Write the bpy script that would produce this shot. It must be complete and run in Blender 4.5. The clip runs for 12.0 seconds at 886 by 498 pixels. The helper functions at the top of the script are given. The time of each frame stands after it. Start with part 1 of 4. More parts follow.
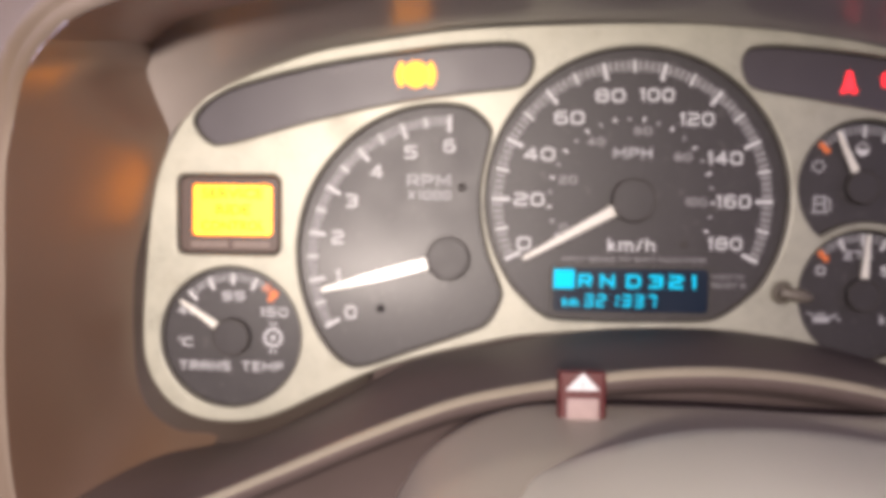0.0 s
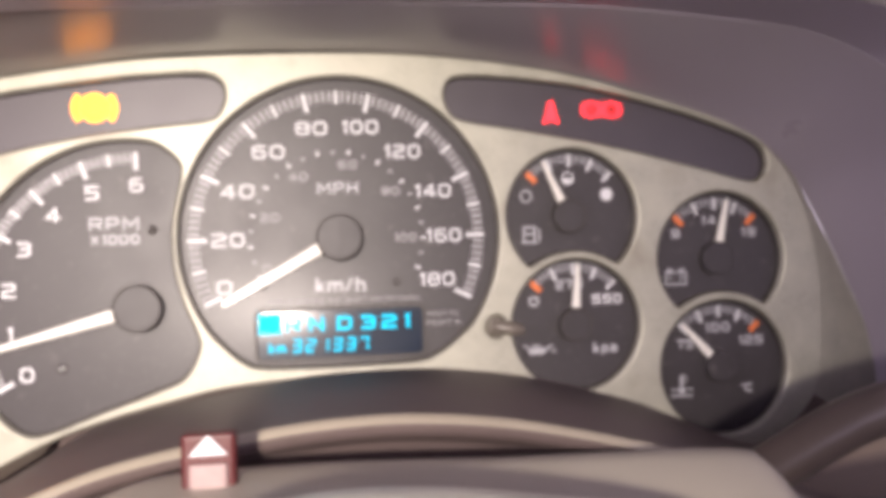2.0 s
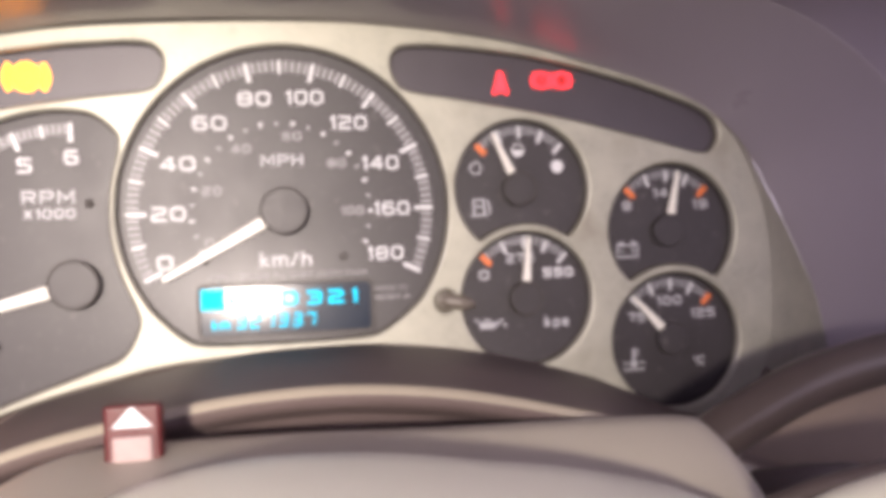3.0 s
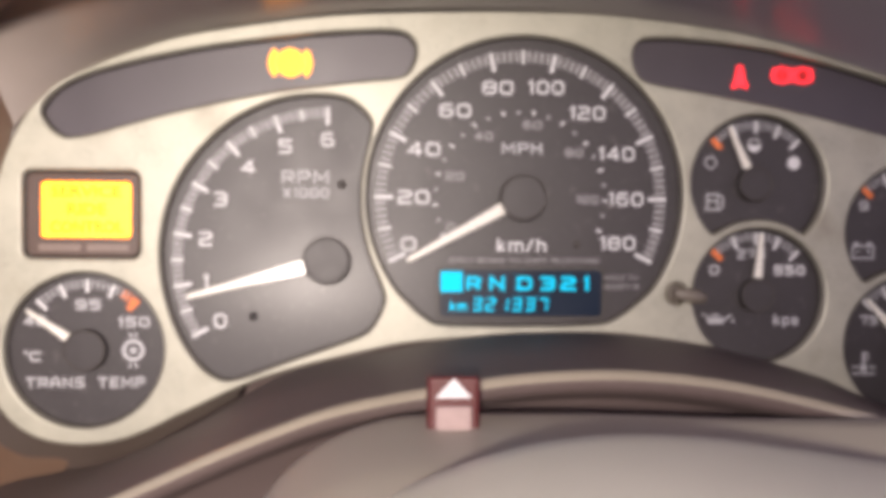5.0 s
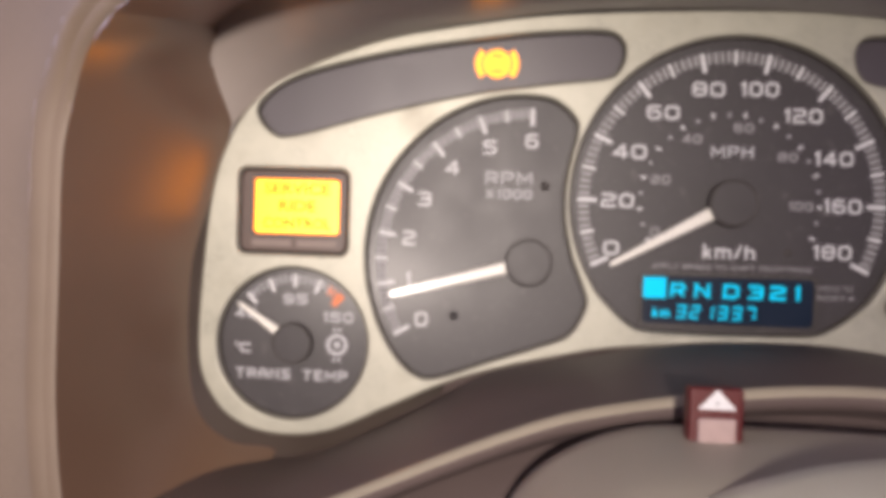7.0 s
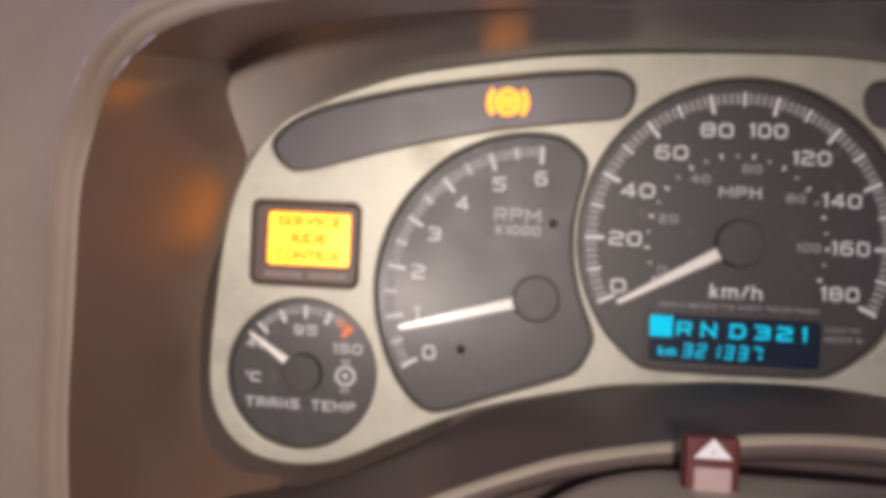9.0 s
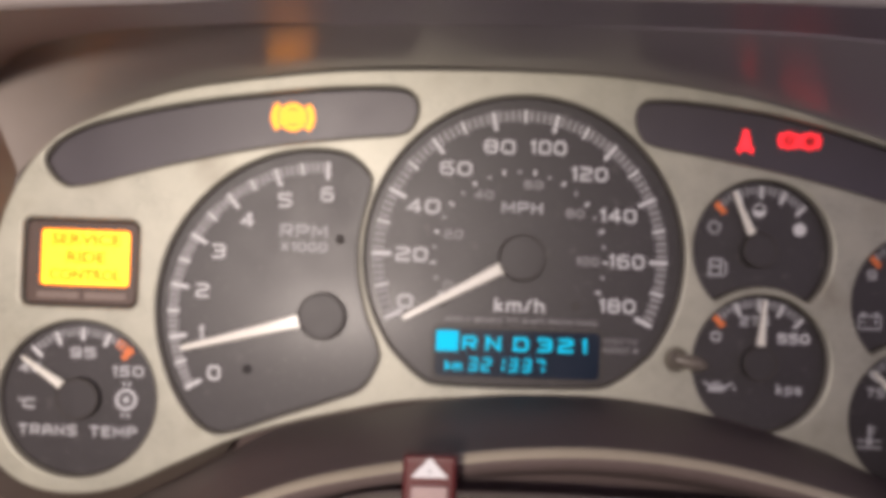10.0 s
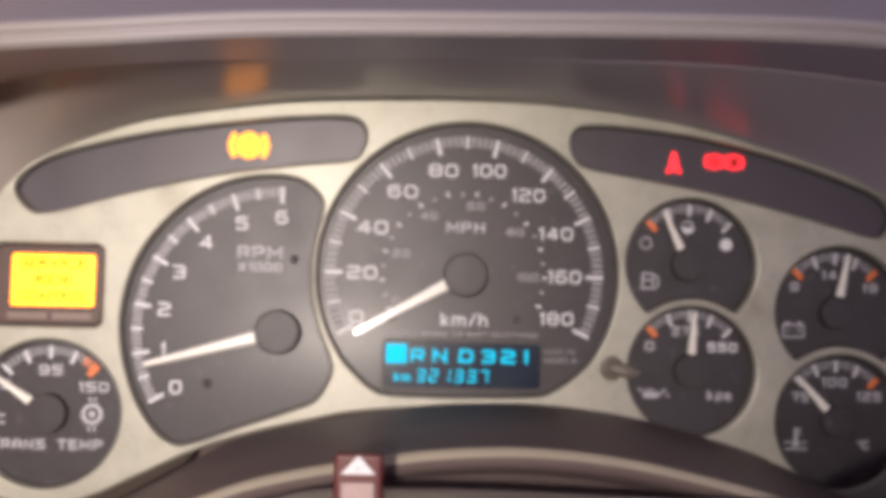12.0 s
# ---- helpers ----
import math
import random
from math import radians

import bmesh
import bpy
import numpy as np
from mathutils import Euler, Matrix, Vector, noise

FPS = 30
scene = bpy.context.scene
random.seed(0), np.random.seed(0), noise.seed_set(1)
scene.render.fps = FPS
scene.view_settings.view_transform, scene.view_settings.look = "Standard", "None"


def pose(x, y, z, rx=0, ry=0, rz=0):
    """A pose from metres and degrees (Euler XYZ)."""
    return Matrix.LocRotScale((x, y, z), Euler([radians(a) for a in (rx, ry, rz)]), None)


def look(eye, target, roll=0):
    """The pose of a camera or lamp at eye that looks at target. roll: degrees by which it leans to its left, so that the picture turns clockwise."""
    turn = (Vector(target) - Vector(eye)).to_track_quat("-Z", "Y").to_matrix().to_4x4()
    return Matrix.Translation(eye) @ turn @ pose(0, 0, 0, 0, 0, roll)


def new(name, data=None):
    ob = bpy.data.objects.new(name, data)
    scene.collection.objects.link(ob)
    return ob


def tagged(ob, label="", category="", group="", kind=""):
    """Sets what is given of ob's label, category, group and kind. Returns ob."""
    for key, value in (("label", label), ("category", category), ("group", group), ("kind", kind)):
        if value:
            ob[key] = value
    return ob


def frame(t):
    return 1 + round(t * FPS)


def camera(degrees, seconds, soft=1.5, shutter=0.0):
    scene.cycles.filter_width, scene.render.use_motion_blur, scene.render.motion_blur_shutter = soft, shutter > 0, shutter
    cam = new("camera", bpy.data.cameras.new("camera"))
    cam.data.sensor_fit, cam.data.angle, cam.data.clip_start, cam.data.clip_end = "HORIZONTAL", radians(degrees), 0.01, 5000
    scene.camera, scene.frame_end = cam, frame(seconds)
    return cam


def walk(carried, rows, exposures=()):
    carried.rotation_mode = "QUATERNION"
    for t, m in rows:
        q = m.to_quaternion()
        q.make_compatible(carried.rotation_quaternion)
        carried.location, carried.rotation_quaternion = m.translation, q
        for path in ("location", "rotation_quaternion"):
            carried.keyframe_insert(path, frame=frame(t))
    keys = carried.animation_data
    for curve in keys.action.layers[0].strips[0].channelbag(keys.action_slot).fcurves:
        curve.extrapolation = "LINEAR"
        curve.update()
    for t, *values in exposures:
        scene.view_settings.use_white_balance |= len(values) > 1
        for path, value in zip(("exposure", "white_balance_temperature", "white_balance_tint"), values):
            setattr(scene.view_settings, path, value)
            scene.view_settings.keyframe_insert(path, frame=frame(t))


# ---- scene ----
cam = camera(56.0, 12.0, soft=6.0)
PATH = [
    (0, (-0.06460, -0.33518, -0.00675), (-0.07355, -0.03557, -0.01896), 0.72),
    (0.5, (-0.04845, -0.32784, -0.00778), (-0.04511, -0.02795, -0.01548), 0.38),
    (1, (-0.03240, -0.32142, -0.00595), (-0.01126, -0.02219, -0.01029), -0.18),
    (1.5, (-0.01894, -0.31961, -0.00567), (0.01574, -0.02162, -0.00493), -1.22),
    (2, (-0.00820, -0.31791, -0.00607), (0.03689, -0.02132, -0.00540), -1.56),
    (2.5, (-0.00075, -0.31490, -0.01118), (0.05368, -0.01989, -0.01300), -1.91),
    (2.7, (0.00123, -0.31363, -0.01293), (0.05735, -0.01894, -0.01533), -2.07),
    (4.3, (-0.02323, -0.31358, -0.00866), (0.01529, -0.01617, -0.01659), -0.48),
    (4.5, (-0.03510, -0.31153, -0.01247), (0.00017, -0.01370, -0.01977), -0.24),
    (5, (-0.04977, -0.31333, -0.01281), (-0.03009, -0.01404, -0.01912), 0.43),
    (5.5, (-0.06374, -0.31376, -0.01292), (-0.05929, -0.01384, -0.01845), 0.67),
    (6, (-0.07136, -0.31015, -0.01337), (-0.06895, -0.01023, -0.02004), 0.90),
    (6.5, (-0.08051, -0.31049, -0.01373), (-0.08644, -0.01062, -0.02024), 1.20),
    (7, (-0.08727, -0.31103, -0.01287), (-0.10367, -0.01155, -0.01974), 1.75),
    (8.8, (-0.08748, -0.31375, -0.00542), (-0.11266, -0.01481, -0.00541), 2.72),
    (9, (-0.08298, -0.31477, -0.00603), (-0.10692, -0.01573, -0.00709), 2.71),
    (9.5, (-0.06557, -0.31168, -0.00836), (-0.09044, -0.01271, -0.00725), 2.94),
    (10, (-0.03995, -0.31141, -0.00148), (-0.02918, -0.01162, 0.00216), 2.11),
    (10.5, (-0.01942, -0.31917, -0.00267), (0.00138, -0.02015, 0.00969), 0.43),
    (11, (-0.01154, -0.32181, -0.00571), (0.01084, -0.02286, 0.00578), -0.45),
    (11.5, (-0.01690, -0.32353, -0.00509), (0.00158, -0.02436, 0.00733), -0.19),
    (12, (-0.02412, -0.33202, -0.00264), (-0.00999, -0.03257, 0.00883), 1.33),
]
walk(cam, [(t, look(eye, target, roll)) for t, eye, target, roll in PATH],
     [(0, 0.06), (1.0, 0.24), (2.5, 0.76), (4.4, 0.5), (5.5, -0.06), (6.5, -0.1), (7.0, -0.2), (8.9, -0.44), (9.5, -0.62), (10.0, -0.34), (10.5, -0.02), (11.0, -0.02), (11.5, 0.08), (12.0, -0.06)])

# ---------------------------------------------------------------- light
world = bpy.data.worlds.new("cabin_dusk")
world.use_nodes = True
scene.world = world
world.node_tree.nodes["Background"].inputs[0].default_value = (0.76, 0.64, 0.84, 1)
world.node_tree.nodes["Background"].inputs[1].default_value = 1.75


def lamp(name, place, target, watts, size, colour):
    data = bpy.data.lights.new(name, "AREA")
    data.shape, data.size, data.energy, data.color, data.spread = "DISK", size, watts, colour, radians(62)
    ob = new(name, data)
    ob.matrix_world = look(place, target)
    return ob


LAMP_AT = Vector((-0.12, -0.80, 0.046))
lamp("hand_lamp_light", LAMP_AT, (-0.165, 0, -0.01), 0.96, 0.04, (1.0, 0.862, 0.775))

# ---------------------------------------------------------------- materials


def material(name, colour, rough=0.5, metal=0.0, coat=0.0, coat_rough=0.1, vary=0.12, size=60.0, fine=900.0, bump=0.0, emit=None, strength=0.0,
             tilt=0.0, stain=None, stain_at=(0.62, 0.72), stain_size=25.0, spec=0.5, light_tint=None, dust=None):
    m = bpy.data.materials.new(name)
    m.use_nodes = True
    nt = m.node_tree
    b = nt.nodes["Principled BSDF"]
    co = nt.nodes.new("ShaderNodeTexCoord")

    def noise_node(scale, detail=4.0):
        n = nt.nodes.new("ShaderNodeTexNoise")
        n.inputs["Scale"].default_value, n.inputs["Detail"].default_value = scale, detail
        nt.links.new(co.outputs["Object"], n.inputs["Vector"])
        return n

    def mixed(fac, a, c):
        x = nt.nodes.new("ShaderNodeMix")
        x.data_type = "RGBA"
        for sock, val in ((x.inputs[0], fac), (x.inputs[6], a), (x.inputs[7], c)):
            if isinstance(val, (tuple, float)):
                sock.default_value = val
            else:
                nt.links.new(val, sock)
        return x.outputs[2]

    def ramp(value, lo, hi):
        r = nt.nodes.new("ShaderNodeMapRange")
        r.inputs[1].default_value, r.inputs[2].default_value = lo, hi
        nt.links.new(value, r.inputs[0])
        return r.outputs[0]

    dark = (*[c * (1 - vary) for c in colour], 1)
    light = (*[min(1, c * (1 + vary)) for c in colour], 1)
    broad, grain = noise_node(size), noise_node(fine, 2.0)
    base = mixed(ramp(broad.outputs[0], 0.3, 0.7), dark, light)
    base = mixed(ramp(grain.outputs[0], 0.35, 0.75), base, (*[min(1, c * (1 + 0.6 * vary)) for c in colour], 1))
    if stain:
        base = mixed(ramp(noise_node(stain_size, 6.0).outputs[0], *stain_at), base, (*stain, 1))
    if dust:
        base = mixed(ramp(noise_node(1500.0, 1.0).outputs[0], 0.71, 0.77), base, (*dust, 1))
    if light_tint:
        # warm-to-cool light tinted into the colour along x
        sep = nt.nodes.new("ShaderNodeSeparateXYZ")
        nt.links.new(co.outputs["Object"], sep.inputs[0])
        base = mixed(ramp(sep.outputs[0], light_tint[0], light_tint[1]), base, (*light_tint[2], 1))
    nt.links.new(base, b.inputs["Base Color"])
    rr = nt.nodes.new("ShaderNodeMapRange")
    rr.inputs[3].default_value, rr.inputs[4].default_value = max(0.02, rough - 0.07), rough + 0.07
    nt.links.new(broad.outputs[0], rr.inputs[0])
    nt.links.new(rr.outputs[0], b.inputs["Roughness"])
    b.inputs["Metallic"].default_value = metal
    b.inputs["Specular IOR Level"].default_value = spec
    b.inputs["Coat Weight"].default_value, b.inputs["Coat Roughness"].default_value = coat, coat_rough
    if tilt:
        # the clear cover leans back a little and curves across its width
        geo = nt.nodes.new("ShaderNodeNewGeometry")
        across = nt.nodes.new("ShaderNodeSeparateXYZ")
        nt.links.new(geo.outputs["Position"], across.inputs[0])
        curve = nt.nodes.new("ShaderNodeMath")
        curve.operation = "MULTIPLY_ADD"
        nt.links.new(across.outputs[0], curve.inputs[0])
        curve.inputs[1].default_value, curve.inputs[2].default_value = -0.98, -0.0575
        lean = nt.nodes.new("ShaderNodeCombineXYZ")
        lean.inputs[1].default_value, lean.inputs[2].default_value = -math.cos(radians(tilt)), math.sin(radians(tilt))
        nt.links.new(curve.outputs[0], lean.inputs[0])
        unit = nt.nodes.new("ShaderNodeVectorMath")
        unit.operation = "NORMALIZE"
        nt.links.new(lean.outputs[0], unit.inputs[0])
        nt.links.new(unit.outputs[0], b.inputs["Coat Normal"])
    if bump:
        k = nt.nodes.new("ShaderNodeBump")
        k.inputs["Strength"].default_value, k.inputs["Distance"].default_value = bump, 0.0004
        nt.links.new(grain.outputs[0], k.inputs["Height"])
        nt.links.new(k.outputs[0], b.inputs["Normal"])
    if emit:
        b.inputs["Emission Color"].default_value, b.inputs["Emission Strength"].default_value = (*emit, 1), strength
    return m


SILVER = material("silver_paint", (0.395, 0.388, 0.325), 0.45, metal=0.25, vary=0.17, size=95, fine=800, bump=0.08, stain=(0.31, 0.295, 0.24), stain_at=(0.57, 0.76), stain_size=48)
FACE = material("gauge_face_black", (0.044, 0.039, 0.043), 0.45, coat=0.055, coat_rough=0.20, tilt=4.5, spec=0.42, vary=0.10, size=80, fine=1800, stain=(0.09, 0.083, 0.083), stain_at=(0.62, 0.74), stain_size=160, dust=(0.16, 0.15, 0.14))
WINDOW = material("telltale_window", (0.066, 0.056, 0.068), 0.40, coat=0.03, coat_rough=0.11, tilt=4.5, vary=0.08)
RIM = material("black_rim_plastic", (0.045, 0.038, 0.035), 0.5)
WHITE = material("white_print", (0.70, 0.70, 0.73), 0.5, vary=0.04)
GREY = material("grey_print", (0.47, 0.47, 0.50), 0.5, vary=0.06)
DIM = material("dim_grey_print", (0.33, 0.32, 0.34), 0.5, vary=0.06)
ORANGE = material("orange_print", (0.80, 0.20, 0.055), 0.5, vary=0.05)
NEEDLE = material("white_needle_plastic", (0.86, 0.84, 0.78), 0.40, coat=0.14, coat_rough=0.13, tilt=4.5, vary=0.03)
CAP = material("hub_cap_plastic", (0.046, 0.041, 0.044), 0.45, spec=0.42, vary=0.12, size=200)
AMBER = material("amber_backlight", (0.5, 0.3, 0.02), 0.35, coat=0.3, coat_rough=0.09, tilt=4.5, vary=0.05, emit=(1.0, 0.235, 0.007), strength=5.8)
AMBER_INK = material("amber_ink", (0.16, 0.055, 0.004), 0.5, spec=0.2, emit=(1.0, 0.30, 0.005), strength=1.35)
LCD_FRAME = material("dark_brown_frame", (0.085, 0.052, 0.042), 0.45, vary=0.1)
NAVY = material("vfd_glass", (0.008, 0.014, 0.030), 0.30, coat=0.06, coat_rough=0.10, tilt=4.5, vary=0.1, spec=0.3, emit=(0.01, 0.07, 0.16), strength=0.04)
CYAN = material("cyan_glow", (0.0, 0.12, 0.15), 0.5, spec=0.1, emit=(0.0, 0.66, 1.0), strength=1.15)
LIT_AMBER = material("amber_lamp", (0.5, 0.25, 0.02), 0.5, emit=(1.0, 0.27, 0.004), strength=2.8)
LIT_AMBER_DIM = material("amber_lamp_dim", (0.4, 0.2, 0.02), 0.5, emit=(1.0, 0.20, 0.004), strength=1.5)
LIT_RED = material("red_lamp", (0.4, 0.02, 0.02), 0.5, emit=(1.0, 0.022, 0.036), strength=2.0)
LIT_RED_DIM = material("red_lamp_dim", (0.4, 0.02, 0.02), 0.5, emit=(1.0, 0.01, 0.02), strength=0.2)
# light tinted in: warm at the left, cool purple towards the right
HOOD = material("hood_plastic", (0.27, 0.235, 0.215), 0.31, vary=0.12, size=30, fine=2600, bump=0.12, stain=(0.31, 0.275, 0.25), stain_at=(0.55, 0.75), stain_size=22, light_tint=(-0.15, 0.06, (0.335, 0.30, 0.35)))
PAD = material("dark_dash_vinyl", (0.132, 0.100, 0.095), 0.58, spec=0.4, vary=0.12, size=26, fine=2200, bump=0.25)
# browner than the roof: warm light on the left wall, put into its colour
WALL = material("warm_lit_brown_vinyl", (0.150, 0.090, 0.058), 0.33, coat=0.7, coat_rough=0.32, vary=0.12, size=20, fine=1800, bump=0.10, spec=0.9)
# purple end of the roof is cool sky light put into its colour
ROOF = material("light_tinted_vinyl", (0.23, 0.165, 0.135), 0.40, vary=0.12, size=20, fine=1800, bump=0.10, spec=0.8, light_tint=(-0.19, -0.10, (0.40, 0.355, 0.45)))
# lip colour carries warm light at its left end, cool light along the top
LIP = material("beige_lip_vinyl", (0.21, 0.158, 0.118), 0.5, vary=0.08, size=35, fine=1700, bump=0.2, light_tint=(-0.21, -0.10, (0.31, 0.285, 0.29)))
# paler than the pad, so the ridge keeps a painted highlight
EDGE = material("ridge_highlight_taupe", (0.32, 0.285, 0.225), 0.30, vary=0.12, size=30, fine=2000, bump=0.1)
PIN = material("glossy_pin_plastic", (0.03, 0.027, 0.027), 0.16, spec=0.9)
KNOB = material("grey_knob_plastic", (0.15, 0.13, 0.11), 0.35, vary=0.15, size=120)
# left return of the silver bezel, its shade painted as dark brown
RETURN = material("shaded_bezel_return", (0.066, 0.049, 0.040), 0.5, vary=0.12, size=60, fine=1500)
# beige side has the light falling there mixed into the base colour
DASH = material("brown_dash_cloth", (0.25, 0.195, 0.150), 0.7, vary=0.15, size=18, fine=900, bump=0.2, light_tint=(-0.24, -0.12, (0.17, 0.148, 0.168)))
SHROUD = material("taupe_shroud_plastic", (0.40, 0.37, 0.30), 0.48, vary=0.08, size=24, fine=2400, bump=0.2)
PALE = material("pale_grey_plastic", (0.64, 0.63, 0.51), 0.42, vary=0.06, size=22, fine=2400, bump=0.15)
BLACK = material("black_lever_plastic", (0.062, 0.048, 0.044), 0.32, vary=0.15, size=40)
RED = material("dark_red_plastic", (0.085, 0.009, 0.010), 0.42, vary=0.12, size=200)
PINK = material("worn_pink_plastic", (0.37, 0.27, 0.26), 0.5, vary=0.12, size=250, fine=1500)
LINER = material("grey_cabin_liner", (0.22, 0.20, 0.22), 0.8, vary=0.1, size=6, fine=300)
CARPET = material("dark_carpet", (0.05, 0.045, 0.045), 0.95, vary=0.2, size=12, fine=500)

# ---------------------------------------------------------------- helpers


def mm(points):
    return [(x / 1000, z / 1000) for x, z in points]


def spline(points, count, closed=False):
    """Even points along a smooth curve through the given ones (any dimension)."""
    p = np.array(points, float)
    n = len(p)
    ext = np.vstack([p[-1:], p, p[:2]]) if closed else np.vstack([2 * p[0] - p[1], p, 2 * p[-1] - p[-2]])
    fine = []
    for i in range(n if closed else n - 1):
        a, b, c, d = ext[i], ext[i + 1], ext[i + 2], ext[i + 3]
        for u in np.linspace(0, 1, 16, endpoint=False):
            fine.append(0.5 * (2 * b + (c - a) * u + (2 * a - 5 * b + 4 * c - d) * u**2 + (3 * b - a - 3 * c + d) * u**3))
    fine.append(p[0] if closed else p[-1])
    fine = np.array(fine)
    far = np.r_[0, np.cumsum(np.linalg.norm(np.diff(fine, axis=0), axis=1))]
    at = np.linspace(0, far[-1], count, endpoint=not closed)
    return np.stack([np.interp(at, far, fine[:, k]) for k in range(p.shape[1])], 1)


def link(name, mesh, mat, parent=None, label="", smooth=False):
    mesh.materials.clear()
    mesh.materials.append(mat)
    if smooth:
        mesh.polygons.foreach_set("use_smooth", [True] * len(mesh.polygons))
    ob = new(name, mesh)
    if parent is not None:
        ob.parent = parent
    if label:
        ob["label"] = label
    return ob


def part(name, bm, mat, parent=None, label="", smooth=False):
    mesh = bpy.data.meshes.new(name)
    bmesh.ops.recalc_face_normals(bm, faces=bm.faces)
    bm.to_mesh(mesh)
    bm.free()
    return link(name, mesh, mat, parent, label, smooth)


def upright(mesh, y):
    """Turns a drawing in x, y into one in x, z whose front looks to -y, at depth y."""
    mesh.transform(Matrix(((1, 0, 0, 0), (0, 0, -1, y), (0, 1, 0, 0), (0, 0, 0, 1))))
    return mesh


def plate_mesh(loops, y, thick, bevel=0.0, steps=2):
    """A flat plate with holes: the first loop is the outline. Its middle lies at depth y."""
    cu = bpy.data.curves.new("plate", "CURVE")
    cu.dimensions, cu.fill_mode = "2D", "BOTH"
    cu.extrude = max(thick / 2 - bevel, 0)
    cu.bevel_depth, cu.bevel_resolution, cu.offset = bevel, steps, -bevel
    for loop in loops:
        s = cu.splines.new("POLY")
        s.points.add(len(loop) - 1)
        for q, (x, z) in zip(s.points, loop):
            q.co = (x, z, 0, 1)
        s.use_cyclic_u = True
    ob = bpy.data.objects.new("plate", cu)
    scene.collection.objects.link(ob)
    bpy.context.view_layer.update()
    mesh = bpy.data.meshes.new_from_object(ob.evaluated_get(bpy.context.evaluated_depsgraph_get()))
    bpy.data.objects.remove(ob)
    bpy.data.curves.remove(cu)
    return upright(mesh, y)


def plate(name, loops, y, thick, mat, parent, label="", bevel=0.0, smooth=False):
    return link(name, plate_mesh(loops, y, thick, bevel), mat, parent, label, smooth)


def words(name, text, x, z, wide, high, y, mat, parent, label="", bold=0.0):
    """Flat lettering in the built-in font, fitted to a width and height, its middle at x, z (all in mm)."""
    cu = bpy.data.curves.new("letters", "FONT")
    cu.body, cu.size, cu.offset, cu.resolution_u = text, 1.0, bold, 3
    ob = bpy.data.objects.new("letters", cu)
    scene.collection.objects.link(ob)
    bpy.context.view_layer.update()
    mesh = bpy.data.meshes.new_from_object(ob.evaluated_get(bpy.context.evaluated_depsgraph_get()))
    bpy.data.objects.remove(ob)
    bpy.data.curves.remove(cu)
    co = np.array([v.co[:] for v in mesh.vertices])
    lo, hi = co.min(0), co.max(0)
    sx, sz = wide / 1000 / (hi[0] - lo[0]), high / 1000 / (hi[1] - lo[1])
    mid = (lo + hi) / 2
    mesh.transform(Matrix(((sx, 0, 0, x / 1000 - sx * mid[0]), (0, sz, 0, z / 1000 - sz * mid[1]), (0, 0, 1, 0), (0, 0, 0, 1))))
    return link(name, upright(mesh, y), mat, parent, label)


RING = [(0.2, 0), (0.8, 0), (1, 0.18), (1, 0.82), (0.8, 1), (0.2, 1), (0, 0.82), (0, 0.18), (0.2, 0)]
SIX = [(0.92, 1), (0.2, 1), (0, 0.84), (0, 0.16), (0.2, 0), (0.8, 0), (1, 0.16), (1, 0.42), (0.8, 0.58), (0.04, 0.58)]
BOWL = [(0, 0), (0, 1), (0.8, 1), (1, 0.87), (1, 0.58), (0.8, 0.44), (0.04, 0.44)]
